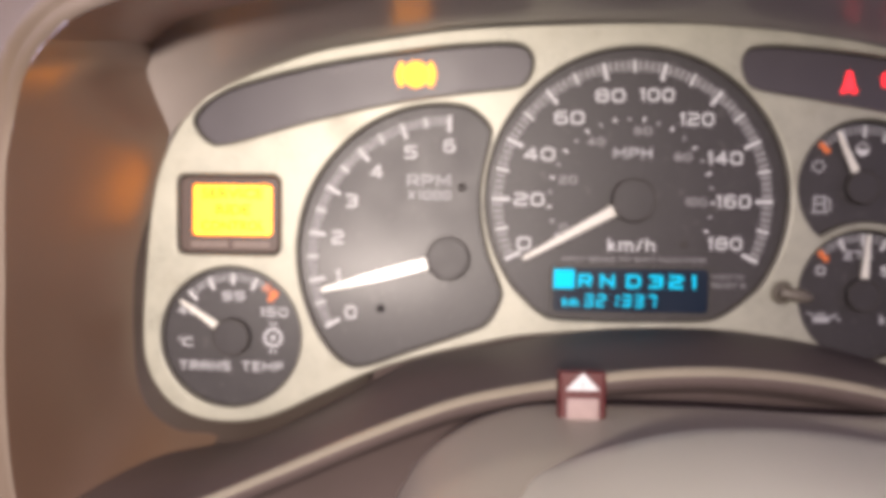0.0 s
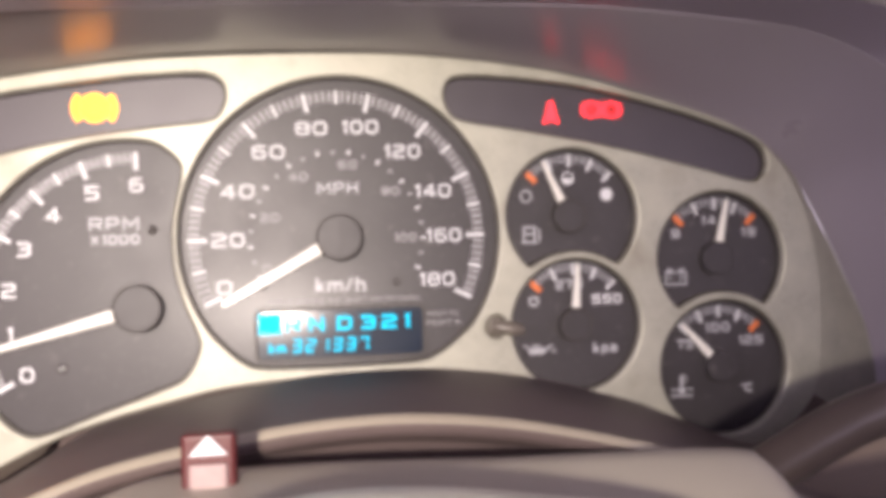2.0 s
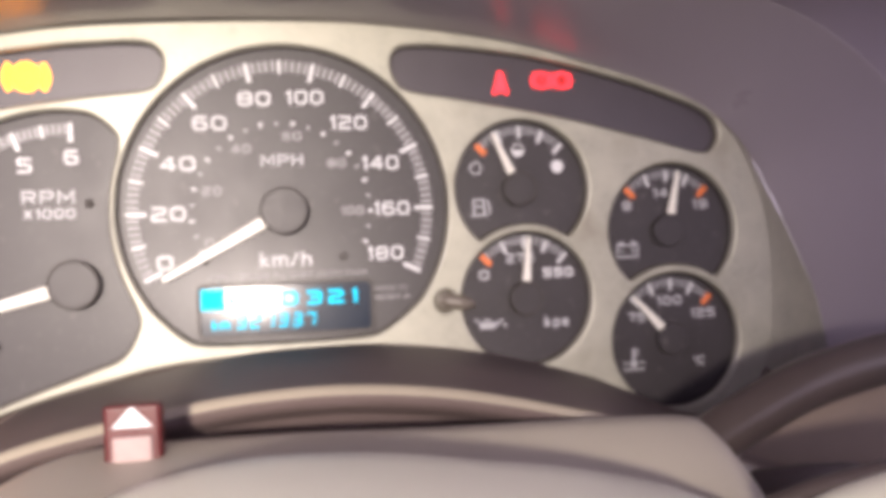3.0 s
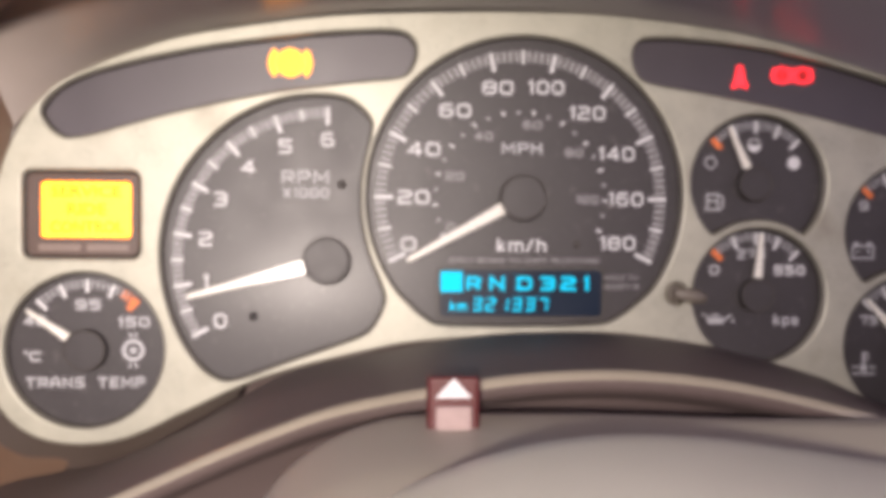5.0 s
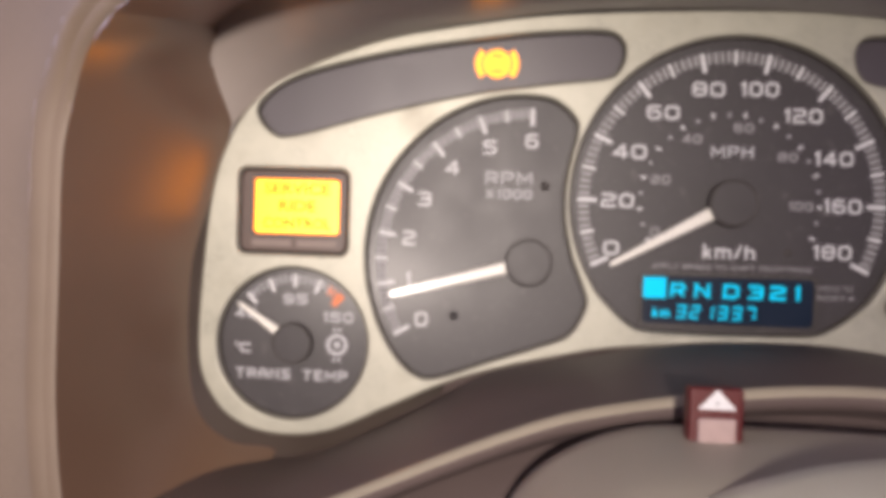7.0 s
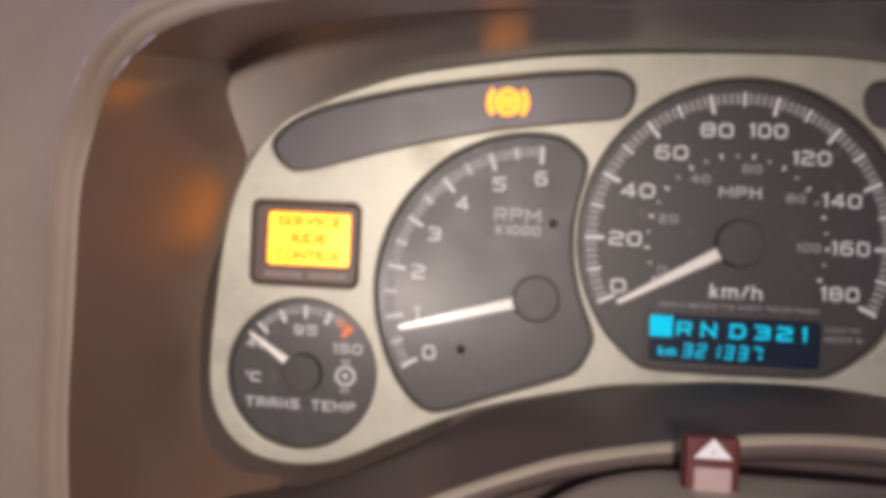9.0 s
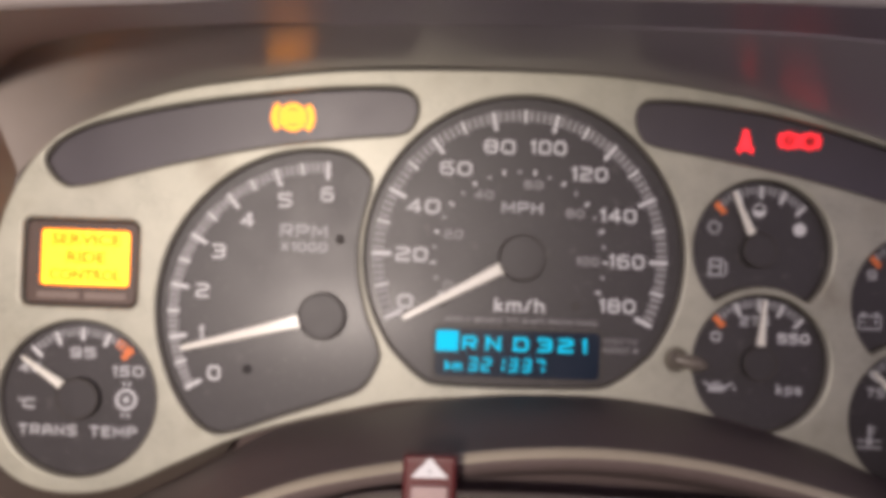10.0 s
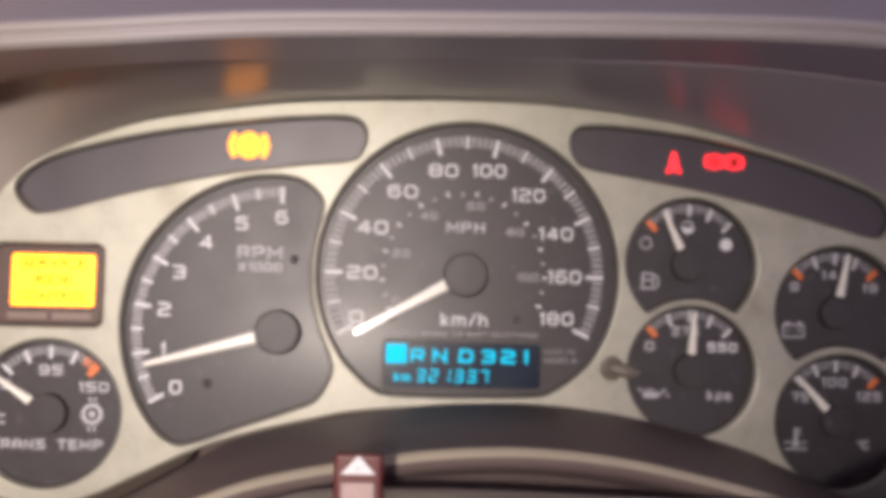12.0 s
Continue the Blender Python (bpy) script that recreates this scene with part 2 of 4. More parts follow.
# wide square-shouldered characters: how wide each is, and its strokes in a unit box
STROKES = {
    "0": (1, [RING]), "1": (0.36, [[(0, 0.82), (0.9, 1), (0.9, 0)]]), "6": (1, [SIX]), "9": (1, [[(1 - x, 1 - z) for x, z in SIX]]),
    "2": (1, [[(0, 1), (0.8, 1), (1, 0.86), (1, 0.66), (0.8, 0.54), (0.2, 0.48), (0, 0.36), (0, 0), (1, 0)]]),
    "3": (1, [[(0, 1), (0.8, 1), (1, 0.86), (1, 0.66), (0.86, 0.52), (1, 0.38), (1, 0.14), (0.8, 0), (0, 0)], [(0.25, 0.52), (0.84, 0.52)]]),
    "4": (1, [[(0.76, 0), (0.76, 1)], [(0.7, 1), (0, 0.28), (1, 0.28)]]), "7": (1, [[(0, 1), (1, 1), (0.4, 0)]]), "8": (1, [RING, [(0.06, 0.52), (0.94, 0.52)]]),
    "5": (1, [[(1, 1), (0, 1), (0, 0.56), (0.8, 0.56), (1, 0.42), (1, 0.15), (0.8, 0), (0, 0)]]),
    "S": (1, [[(1, 1), (0.2, 1), (0, 0.88), (0, 0.66), (0.2, 0.53), (0.8, 0.49), (1, 0.36), (1, 0.14), (0.8, 0), (0, 0)]]),
    "P": (1, [BOWL]), "R": (1, [BOWL, [(0.55, 0.42), (1, 0)]]), "M": (1.25, [[(0, 0), (0, 1), (0.5, 0.3), (1, 1), (1, 0)]]), "N": (1, [[(0, 0), (0, 1), (1, 0), (1, 1)]]),
    "H": (1, [[(0, 0), (0, 1)], [(1, 0), (1, 1)], [(0.05, 0.52), (0.95, 0.52)]]), "T": (1, [[(0, 1), (1, 1)], [(0.5, 0.95), (0.5, 0)]]),
    "A": (1.05, [[(0, 0), (0, 0.72), (0.28, 1), (0.72, 1), (1, 0.72), (1, 0)], [(0.05, 0.4), (0.95, 0.4)]]), "D": (1, [[(0, 0), (0, 1), (0.78, 1), (1, 0.82), (1, 0.18), (0.78, 0), (-0.04, 0)]]),
    "E": (0.9, [[(1, 1), (0, 1), (0, 0), (1, 0)], [(0.05, 0.52), (0.85, 0.52)]]), "X": (1, [[(0, 0), (1, 1)], [(0, 1), (1, 0)]]), "C": (0.9, [[(1, 1), (0.2, 1), (0, 0.85), (0, 0.15), (0.2, 0), (1, 0)]]),
    "k": (0.8, [[(0, 0), (0, 1)], [(0.9, 0.66), (0.08, 0.34), (1, 0)]]), "m": (1.5, [[(0, 0), (0, 0.68), (0.85, 0.68), (1, 0.56), (1, 0)], [(0.5, 0.64), (0.5, 0)]]), "/": (0.7, [[(0, -0.05), (1, 1.05)]]),
    "h": (0.85, [[(0, 0), (0, 1)], [(0.04, 0.66), (0.8, 0.66), (1, 0.52), (1, 0)]]), "p": (0.85, [[(0, -0.25), (0, 0.68), (0.8, 0.68), (1, 0.56), (1, 0.12), (0.8, 0), (0.04, 0)]]),
    "a": (0.85, [[(0.05, 0.68), (0.8, 0.68), (1, 0.56), (1, 0), (0.2, 0), (0, 0.1), (0, 0.28), (0.2, 0.38), (0.96, 0.38)]]),
}


def numerals(name, text, x, z, wide, high, y, mat, parent, label="", weight=0.82):
    """Wide squared lettering of an even stroke, fitted to a width and height, its middle at x, z (all in mm)."""
    gap, w = 0.30, weight
    total = sum(STROKES[c][0] for c in text) + gap * (len(text) - 1)
    unit = (wide - w * len(text)) / (total - 0.0)
    verts, faces, pen, layer = [], [], x - wide / 2, 0
    for c in text:
        span = STROKES[c][0] * unit
        for line in STROKES[c][1]:
            p = np.array([(pen + w / 2 + u * span, z - high / 2 + w / 2 + v * (high - w)) for u, v in line])
            shut = np.allclose(p[0], p[-1])
            d = np.diff(p, axis=0)
            d /= np.linalg.norm(d, axis=1)[:, None] + 1e-9
            side = np.stack([-d[:, 1], d[:, 0]], 1)
            first = len(verts)
            for i in range(len(p)):
                a = side[i - 1] if i else (side[-1] if shut else side[0])
                b = side[i] if i < len(d) else (side[0] if shut else side[-1])
                m = (a + b) / max(1.0 + float(a @ b), 0.35)
                out = np.zeros(2) if shut or 0 < i < len(p) - 1 else (d[-1] if i else -d[0]) * w * 0.5 * (abs(d[-1 if i else 0][0]) > 0.98 or abs(d[-1 if i else 0][1]) > 0.98)
                for k in (1, -1):
                    q = p[i] + out + m * (k * w / 2)
                    verts.append((q[0] / 1000, y - layer * 2e-5, q[1] / 1000))
            faces += [(first + 2 * i, first + 2 * i + 1, first + 2 * i + 3, first + 2 * i + 2) for i in range(len(d))]
            layer = (layer + 1) % 3
        pen += span + w + gap * unit
    mesh = bpy.data.meshes.new(name)
    mesh.from_pydata(verts, [], faces)
    return link(name, mesh, mat, parent, label)


def quads(name, shapes, y, mat, parent, label="", kind=""):
    """Flat prints: convex outlines in mm."""
    verts, faces = [], []
    for s in shapes:
        faces.append(list(range(len(verts), len(verts) + len(s))))
        verts += [(px / 1000, y, pz / 1000) for px, pz in s]
    mesh = bpy.data.meshes.new(name)
    mesh.from_pydata(verts, [], faces)
    ob = link(name, mesh, mat, parent, label)
    if kind:
        ob["kind"] = kind
    return ob


def ray_bar(c, deg, r0, r1, w, w1=None):
    a = radians(deg)
    d, n, w1 = np.array((math.cos(a), math.sin(a))), np.array((-math.sin(a), math.cos(a))), w if w1 is None else w1
    c = np.array(c)
    return [tuple(c + d * r0 - n * w / 2), tuple(c + d * r0 + n * w / 2), tuple(c + d * r1 + n * w1 / 2), tuple(c + d * r1 - n * w1 / 2)]


def disc(c, r, n=24, a0=0.0, a1=360.0):
    full = abs(a1 - a0) >= 360
    return [(c[0] + r * math.cos(radians(a)), c[1] + r * math.sin(radians(a))) for a in np.linspace(a0, a1, n, endpoint=not full)]


def arc_band(c, r0, r1, a0, a1, n=16):
    """An arc of some width, as short quads."""
    at = np.linspace(a0, a1, n + 1)
    on = lambda r, a: (c[0] + r * math.cos(radians(a)), c[1] + r * math.sin(radians(a)))
    return [[on(r0, a), on(r1, a), on(r1, b), on(r0, b)] for a, b in zip(at[:-1], at[1:])]


def box_shape(x, z, w, h):
    return [(x - w / 2, z - h / 2), (x + w / 2, z - h / 2), (x + w / 2, z + h / 2), (x - w / 2, z + h / 2)]


def rounded(x0, z0, x1, z1, r, n=6):
    out = []
    for cx, cz, a in ((x1 - r, z0 + r, -90), (x1 - r, z1 - r, 0), (x0 + r, z1 - r, 90), (x0 + r, z0 + r, 180)):
        out += [(cx + r * math.cos(radians(a + k * 90 / n)), cz + r * math.sin(radians(a + k * 90 / n))) for k in range(n + 1)]
    return out


def grown(loop, d):
    """The loop pushed outwards by d."""
    p = np.array(loop)
    t = np.roll(p, -1, 0) - np.roll(p, 1, 0)
    t /= np.linalg.norm(t, axis=1)[:, None] + 1e-12
    area = np.sum(p[:, 0] * np.roll(p[:, 1], -1) - np.roll(p[:, 0], -1) * p[:, 1])
    n = np.stack([t[:, 1], -t[:, 0]], 1) * (1 if area > 0 else -1)
    return [tuple(q) for q in p + n * d]


def loft(name, rows, mat, parent=None, label="", count=96, smooth=True, closed=False):
    """A sheet through rows of points in mm (x, y, z)."""
    grid = np.array([spline(r, count, closed) for r in rows]) / 1000
    verts = grid.reshape(-1, 3)
    faces = []
    for i in range(len(rows) - 1):
        for j in range(count if closed else count - 1):
            k = (j + 1) % count
            faces.append((i * count + j, i * count + k, (i + 1) * count + k, (i + 1) * count + j))
    mesh = bpy.data.meshes.new(name)
    mesh.from_pydata(verts.tolist(), [], faces)
    return link(name, mesh, mat, parent, label, smooth)


def tube(name, path, radii, mat, parent=None, label="", sides=20, cap=True):
    p = np.array(path, float) / 1000
    r = np.interp(np.linspace(0, 1, len(p)), np.linspace(0, 1, len(radii)), radii) / 1000
    bm, rings = bmesh.new(), []
    for i, q in enumerate(p):
        d = Vector(p[min(i + 1, len(p) - 1)] - p[max(i - 1, 0)]).normalized()
        u = d.cross(Vector((0, 0, 1)))
        u = u.normalized() if u.length > 1e-4 else Vector((1, 0, 0))
        v = d.cross(u)
        rings.append([bm.verts.new(Vector(q) + (u * math.cos(a) + v * math.sin(a)) * r[i]) for a in np.linspace(0, 2 * math.pi, sides, endpoint=False)])
    for a, b in zip(rings[:-1], rings[1:]):
        for k in range(sides):
            bm.faces.new((a[k], a[(k + 1) % sides], b[(k + 1) % sides], b[k]))
    if cap:
        bm.faces.new(rings[0]), bm.faces.new(rings[-1])
    return part(name, bm, mat, parent, label, True)


def lathe(name, c, y, profile, mat, parent, label="", sides=40):
    """A round knob on an axis along y: profile of (radius, how far it stands out) in mm."""
    bm, rings = bmesh.new(), []
    for r, out in profile:
        rings.append([bm.verts.new(((c[0] + r * math.cos(a)) / 1000, y - out / 1000, (c[1] + r * math.sin(a)) / 1000)) for a in np.linspace(0, 2 * math.pi, sides, endpoint=False)])
    for a, b in zip(rings[:-1], rings[1:]):
        for k in range(sides):
            bm.faces.new((a[k], a[(k + 1) % sides], b[(k + 1) % sides], b[k]))
    bm.faces.new(rings[-1])
    return part(name, bm, mat, parent, label, False)


def solid(name, x, y, z, mat, parent=None, label="", bevel=0.0):
    """A box between two corners in mm, with rounded edges."""
    bm = bmesh.new()
    bmesh.ops.create_cube(bm, size=1)
    for v in bm.verts:
        v.co = ((x[0] + x[1]) / 2000 + v.co.x * (x[1] - x[0]) / 1000, (y[0] + y[1]) / 2000 + v.co.y * (y[1] - y[0]) / 1000, (z[0] + z[1]) / 2000 + v.co.z * (z[1] - z[0]) / 1000)
    if bevel:
        bmesh.ops.bevel(bm, geom=bm.edges[:], offset=bevel / 1000, segments=3, affect="EDGES", profile=0.5)
    return part(name, bm, mat, parent, label)


def thing(name, label, category, at=(0, 0, 0), kind=""):
    ob = new(name)
    ob.location = at
    bpy.context.view_layer.update()
    return tagged(ob, label, category, kind=kind)


# ---------------------------------------------------------------- instrument cluster outlines (mm, x right, z up)
SPEED_C, TACH_C, TRANS_C = (0.5, 0.0), (-72.5, -24.0), (-159.6, -57.0)
FUEL_C, OIL_C, VOLT_C, TEMP_C = (91.0, 6.2), (91.6, -36.4), (152.2, -12.0), (152.6, -55.6)

BEZEL_TOP = [(-195, -62), (-194, -28), (-190.5, 2), (-184.5, 20), (-176, 33), (-159, 45), (-129, 56.6), (-97, 62.8), (-60, 67.6), (-5, 69.6), (39, 68.4), (84, 63),
             (118, 54.8), (153, 44), (172, 34), (184, 19), (191.5, 0), (195.5, -22), (195, -56)]
BEZEL_BOTTOM = [(191, -69), (177, -83), (155, -88.5), (129, -82.5), (105, -73), (82, -64.5), (60, -58.5), (38, -54.6), (6, -52), (-25, -53), (-45, -55), (-64, -59),
                (-81, -63), (-102, -69.8), (-123, -79.5), (-144, -89), (-162, -91.4), (-178, -88), (-189, -78.5)]
outline = spline(BEZEL_TOP + BEZEL_BOTTOM, 260, True)

speed_hole = disc((1.8, 0.5), 59.8, 90, -36, 216) + [(-40.5, -41.0), (-35, -45.5), (-28, -47.6), (0, -48.2), (29, -47.5), (37, -45), (43, -41)]
speed_hole = spline(speed_hole, 140, True)
tach_hole = spline([(-73.8, 37.1), (-64.2, 35.3), (-56.9, 29), (-56.4, 22.9), (-59.5, 8), (-59.8, -6.8), (-56.8, -21.4), (-51.9, -33.9), (-51.4, -40.3), (-56.9, -50.1), (-68.3, -55),
                    (-87.1, -61.5), (-106.1, -68.0), (-114.8, -66.0), (-122.8, -57.2), (-128.8, -44.6), (-132.3, -29.7), (-132.3, -14.6), (-128.4, 0.7), (-120.6, 13.9), (-108.3, 26.2),
                    (-95.8, 33.1), (-85.3, 36.2)], 140, True)
left_bar = spline([(-174.6, 28.4), (-173, 33.6), (-166, 39.6), (-152.4, 45.2), (-122, 52.6), (-86.5, 58.2), (-64, 60.6), (-47.0, 61.0), (-41.2, 58.3), (-39.8, 53.2), (-41.8, 47.0), (-46.5, 44.0),
                   (-64.6, 41.9), (-96, 37.2), (-127.9, 29.9), (-160, 20.8), (-169, 21.4)], 120, True)
right_bar = spline([(41.4, 54.0), (43.2, 58.8), (48.5, 60.6), (63, 60.5), (95.2, 57.0), (129.8, 49.0), (156, 40.6), (169, 34.6), (173.2, 27.4), (171.2, 20.9), (164.5, 18.9), (141.4, 25.0),
                    (106.7, 33.4), (72.6, 39.6), (48.5, 43.6), (43.2, 47.2)], 120, True)
dic_hole = rounded(-181.2, -23.6, -139.7, 8.2, 3.2)
trans_hole = disc(TRANS_C, 28.4, 72)
oil_hole = disc(OIL_C, 26.0, 72)
temp_hole = disc(TEMP_C, 27.1, 72)


def bitten(c, r, other, away):
    """A round opening whose lower part gives way to its neighbour."""
    pts = []
    for a in np.linspace(0, 360, 240, endpoint=False):
        x, z = c[0] + r * math.cos(radians(a)), c[1] + r * math.sin(radians(a))
        dx, dz = x - other[0], z - other[1]
        d = math.hypot(dx, dz)
        if d < away:
            z = other[1] + math.sqrt(max(away**2 - dx**2, 0))
        pts.append((x, z))
    p = np.array(pts)
    for _ in range(5):
        p = (np.roll(p, 1, 0) + 2 * p + np.roll(p, -1, 0)) / 4
    return [tuple(q) for q in p[::2]]


fuel_hole = bitten(FUEL_C, 26.5, OIL_C, 28.8)
volt_hole = bitten(VOLT_C, 26.9, TEMP_C, 30.0)
knob_hole = disc((59.6, -35.8), 4.3, 24)

HOLES = [speed_hole, tach_hole, left_bar, right_bar, dic_hole, trans_hole, oil_hole, temp_hole, fuel_hole, volt_hole, knob_hole]
cluster = thing("instrument_cluster", "silver-bezelled instrument cluster with round black gauges, lit", "instrument cluster")
plate("bezel", [mm(outline)] + [mm(h) for h in HOLES], -0.0022, 0.0048, SILVER, cluster, "worn silver-painted plastic bezel", bevel=0.0011)

# flanks of the bezel that run out towards the hood at either end
loft("bezel_flank", [[(172, -3.6, 34.2), (184, -3.6, 19.2), (191.5, -3.6, 0), (195.5, -3.6, -22), (195.2, -3.6, -56), (191.5, -3.6, -69)],
                     [(172.5, -3.0, 34.6), (187, -1.5, 19.6), (196.5, -0.5, 0), (202.5, 0, -20), (206, 0, -50), (204.5, 0, -76)],
                     [(173, -2.2, 34.8), (190, 4, 20), (202, 5, 0), (212, 6, -19), (223, 6, -46), (228, 6, -80)]], SILVER, cluster, "silver side return of the bezel", 60)
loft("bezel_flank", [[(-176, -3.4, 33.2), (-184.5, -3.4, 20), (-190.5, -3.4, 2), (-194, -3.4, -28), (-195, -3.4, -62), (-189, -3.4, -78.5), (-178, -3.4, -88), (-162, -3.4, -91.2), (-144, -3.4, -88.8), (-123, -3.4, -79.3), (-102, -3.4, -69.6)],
                     [(-176.5, -2, 33.6), (-186.5, -4, 20.4), (-193, -6, 2), (-197.5, -8, -28), (-200, -9, -63), (-195, -10, -83), (-182, -10, -95), (-163, -10, -98.5), (-146, -10, -95), (-126, -10, -85.5), (-104, -10, -73)]], RETURN, cluster, "side of the bezel, shade in its dark brown", 60)

Y0, Y1, Y2 = -0.0004, -0.0007, -0.0010


def face(name, hole, label, mat=None, grow=0.8):
    f = plate(name, [mm(grown(hole, grow))], 0.0006, 0.0016, mat or FACE, cluster, label)
    ring = spline([(x, -1.0, z) for x, z in grown(hole, -0.35)], 160, True)
    p = np.vstack([ring, ring[:1]])
    tube("rim", p, [0.42], RIM, f, "black rim round the dial", 8, False)
    return f


def needle(c, deg, r0, r1, w0, w1, dial, out=4.0):
    a = radians(deg)
    d, n = Vector((math.cos(a), 0, math.sin(a))), Vector((-math.sin(a), 0, math.cos(a)))
    o = Vector((c[0] / 1000, 0, c[1] / 1000))
    bm = bmesh.new()
    rows = []
    for r, w in ((r0, w0), (r0 + 0.8, w0), (r1 - 1.2, w1), (r1, w1 * 0.45)):
        rows.append([bm.verts.new(o + d * r / 1000 + n * (s * w / 2000) + Vector((0, -y / 1000, 0))) for s, y in ((-1, out - 0.6), (-0.55, out + 0.35), (0.55, out + 0.35), (1, out - 0.6))])
    for p, q in zip(rows[:-1], rows[1:]):
        for k in range(4):
            bm.faces.new((p[k], p[(k + 1) % 4], q[(k + 1) % 4], q[k]))
    bm.faces.new(rows[0]), bm.faces.new(rows[-1])
    return part("needle", bm, NEEDLE, dial, "white plastic needle")


def hub(c, r, dial, out=5.4, ringed=True):
    h = lathe("hub_cap", c, 0, [(r + 0.4, 0), (r + 0.3, out - 0.5), (r - 0.2, out), (r * 0.5, out + 0.02), (0.3, out + 0.04)], CAP if ringed else FACE, dial, "round black needle cap")
    if not ringed:
        return h
    # dark ring added to draw the shadow line round the cap
    ringp = [(c[0] + r * math.cos(a), -(out - 0.1), c[1] + r * math.sin(a)) for a in np.linspace(0, 2 * math.pi, 49)]
    tube("cap_shadow_ring", ringp, [0.45], RIM, dial, "dark ring for the cap's shadow outline", 8, False)
    return h


def tick(c, deg, r0, r1, w, mat, dial, w1=None):
    return quads("tick", [ray_bar(c, deg, r0, r1, w, w1)], Y1, mat, dial)


# speedometer
speed = face("speedometer", speed_hole, "black round speedometer dial with white numerals")
sa = lambda v: 180 - (v - 20) * 180 / 140
for v in range(0, 181, 20):
    tick(SPEED_C, sa(v), 48.6, 55.6, 1.45, WHITE, speed)
for v in range(10, 180, 20):
    tick(SPEED_C, sa(v), 50.6, 55.6, 1.1, WHITE, speed)
for v in range(0, 181, 2):
    if v % 10:
        quads("fine_tick", [ray_bar(SPEED_C, sa(v), 51.2, 55.6, 0.58)], Y0, GREY, speed)
quads("scale_band", arc_band(SPEED_C, 51.6, 55.2, sa(180), sa(0), 70), -0.00025, material("scale_band_grey", (0.115, 0.108, 0.110), 0.5), speed, "grey band under the scale")
for text, x, z, w in (("0", -42.2, -17.6, 5.6), ("20", -40.4, 0, 11.8), ("40", -36.6, 18.0, 12.2), ("60", -25, 32.6, 11.8), ("80", -8.9, 41.4, 11.6), ("100", 9.3, 41.8, 13.8), ("120", 25.2, 32.4, 13.8),
                      ("140", 36.6, 17.2, 14.0), ("160", 40.4, 0, 13.6), ("180", 37.4, -16.8, 13.8)):
    numerals("numeral", text, x, z, w, 5.1, Y1, WHITE, speed, weight=0.86)
numerals("unit", "km/h", 0.6, -17.8, 18.6, 5.2, Y1, WHITE, speed, "km/h in white")
numerals("unit", "MPH", 0.4, 18.8, 15.2, 4.2, Y1, GREY, speed, "MPH in grey")
for text, x, z, w in (("0", -26.4, -11.2, 3.4), ("20", -25.0, 8.0, 7.0), ("40", -14.2, 23.2, 7.0), ("60", 4.3, 27.6, 7.0), ("80", 20.4, 17.4, 6.8), ("100", 25.6, -0.4, 8.6)):
    numerals("small_numeral", text, x, z, w, 3.2, Y1, DIM, speed, weight=0.62)
for v in range(0, 111, 5):
    a, big = sa(v * 1.609), v % 10 == 0
    quads("mph_mark", [ray_bar((0, 0), a, 31.5, 33.4 if big else 32.8, 0.9 if big else 0.8)], Y1, WHITE if big else GREY, speed)
words("notice", "APPLY BRAKE TO SHIFT FROM PARK", 1.8, -23.6, 58, 1.9, Y1, DIM, speed, "small grey notice line")
words("notice", "HOLD TO", 39.2, -30.0, 12.5, 1.9, Y1, DIM, speed, "small grey notice")
words("notice", "RESET", 38.0, -33.4, 10, 1.9, Y1, DIM, speed, "small grey notice")
quads("arrow", [[(44.2, -34.2), (46.6, -33.4), (44.2, -32.6)]], Y1, DIM, speed)
for c in ((21.8, -17.4), (-28.2, -17.5)):
    lathe("pin", c, -0.0002, [(1.5, 0), (1.5, 0.3), (0.9, 0.6), (0.2, 0.6)], RIM, speed, "small dark stop pin", 14)
hub(SPEED_C, 8.3, speed)
needle(SPEED_C, 208.8, 7.9, 49.5, 4.7, 2.2, speed)

# drive and odometer display, let into the dial
display = plate("display", [mm(rounded(-30.6, -44.9, 31.4, -26.9, 2.2))], -0.0009, 0.0014, NAVY, speed, "dark blue display with glowing cyan characters")
plate("display_frame", [mm(rounded(-31.6, -45.9, 32.4, -25.9, 2.8)), mm(rounded(-30.4, -44.7, 31.2, -27.1, 2.0))], -0.0012, 0.0020, RIM, speed, "thin black display frame")
YD = -0.0019


def segments(digit, x, z, w, h, t):
    on = {"3": "abgcd", "2": "abged", "1": "bc", "7": "abc"}[digit]
    lo, hi, g = z - h / 2, z + h / 2, 0.25
    s = {"a": box_shape(x, hi - t / 2, w - t, t), "d": box_shape(x, lo + t / 2, w - t, t), "g": box_shape(x, z, w - t, t),
         "b": box_shape(x + w / 2 - t / 2, z + h / 4, t, h / 2 - t / 2 - g), "c": box_shape(x + w / 2 - t / 2, z - h / 4, t, h / 2 - t / 2 - g),
         "e": box_shape(x - w / 2 + t / 2, z - h / 4, t, h / 2 - t / 2 - g)}
    return [[(px + 0.10 * (pz - z), pz) for px, pz in s[k]] for k in on]


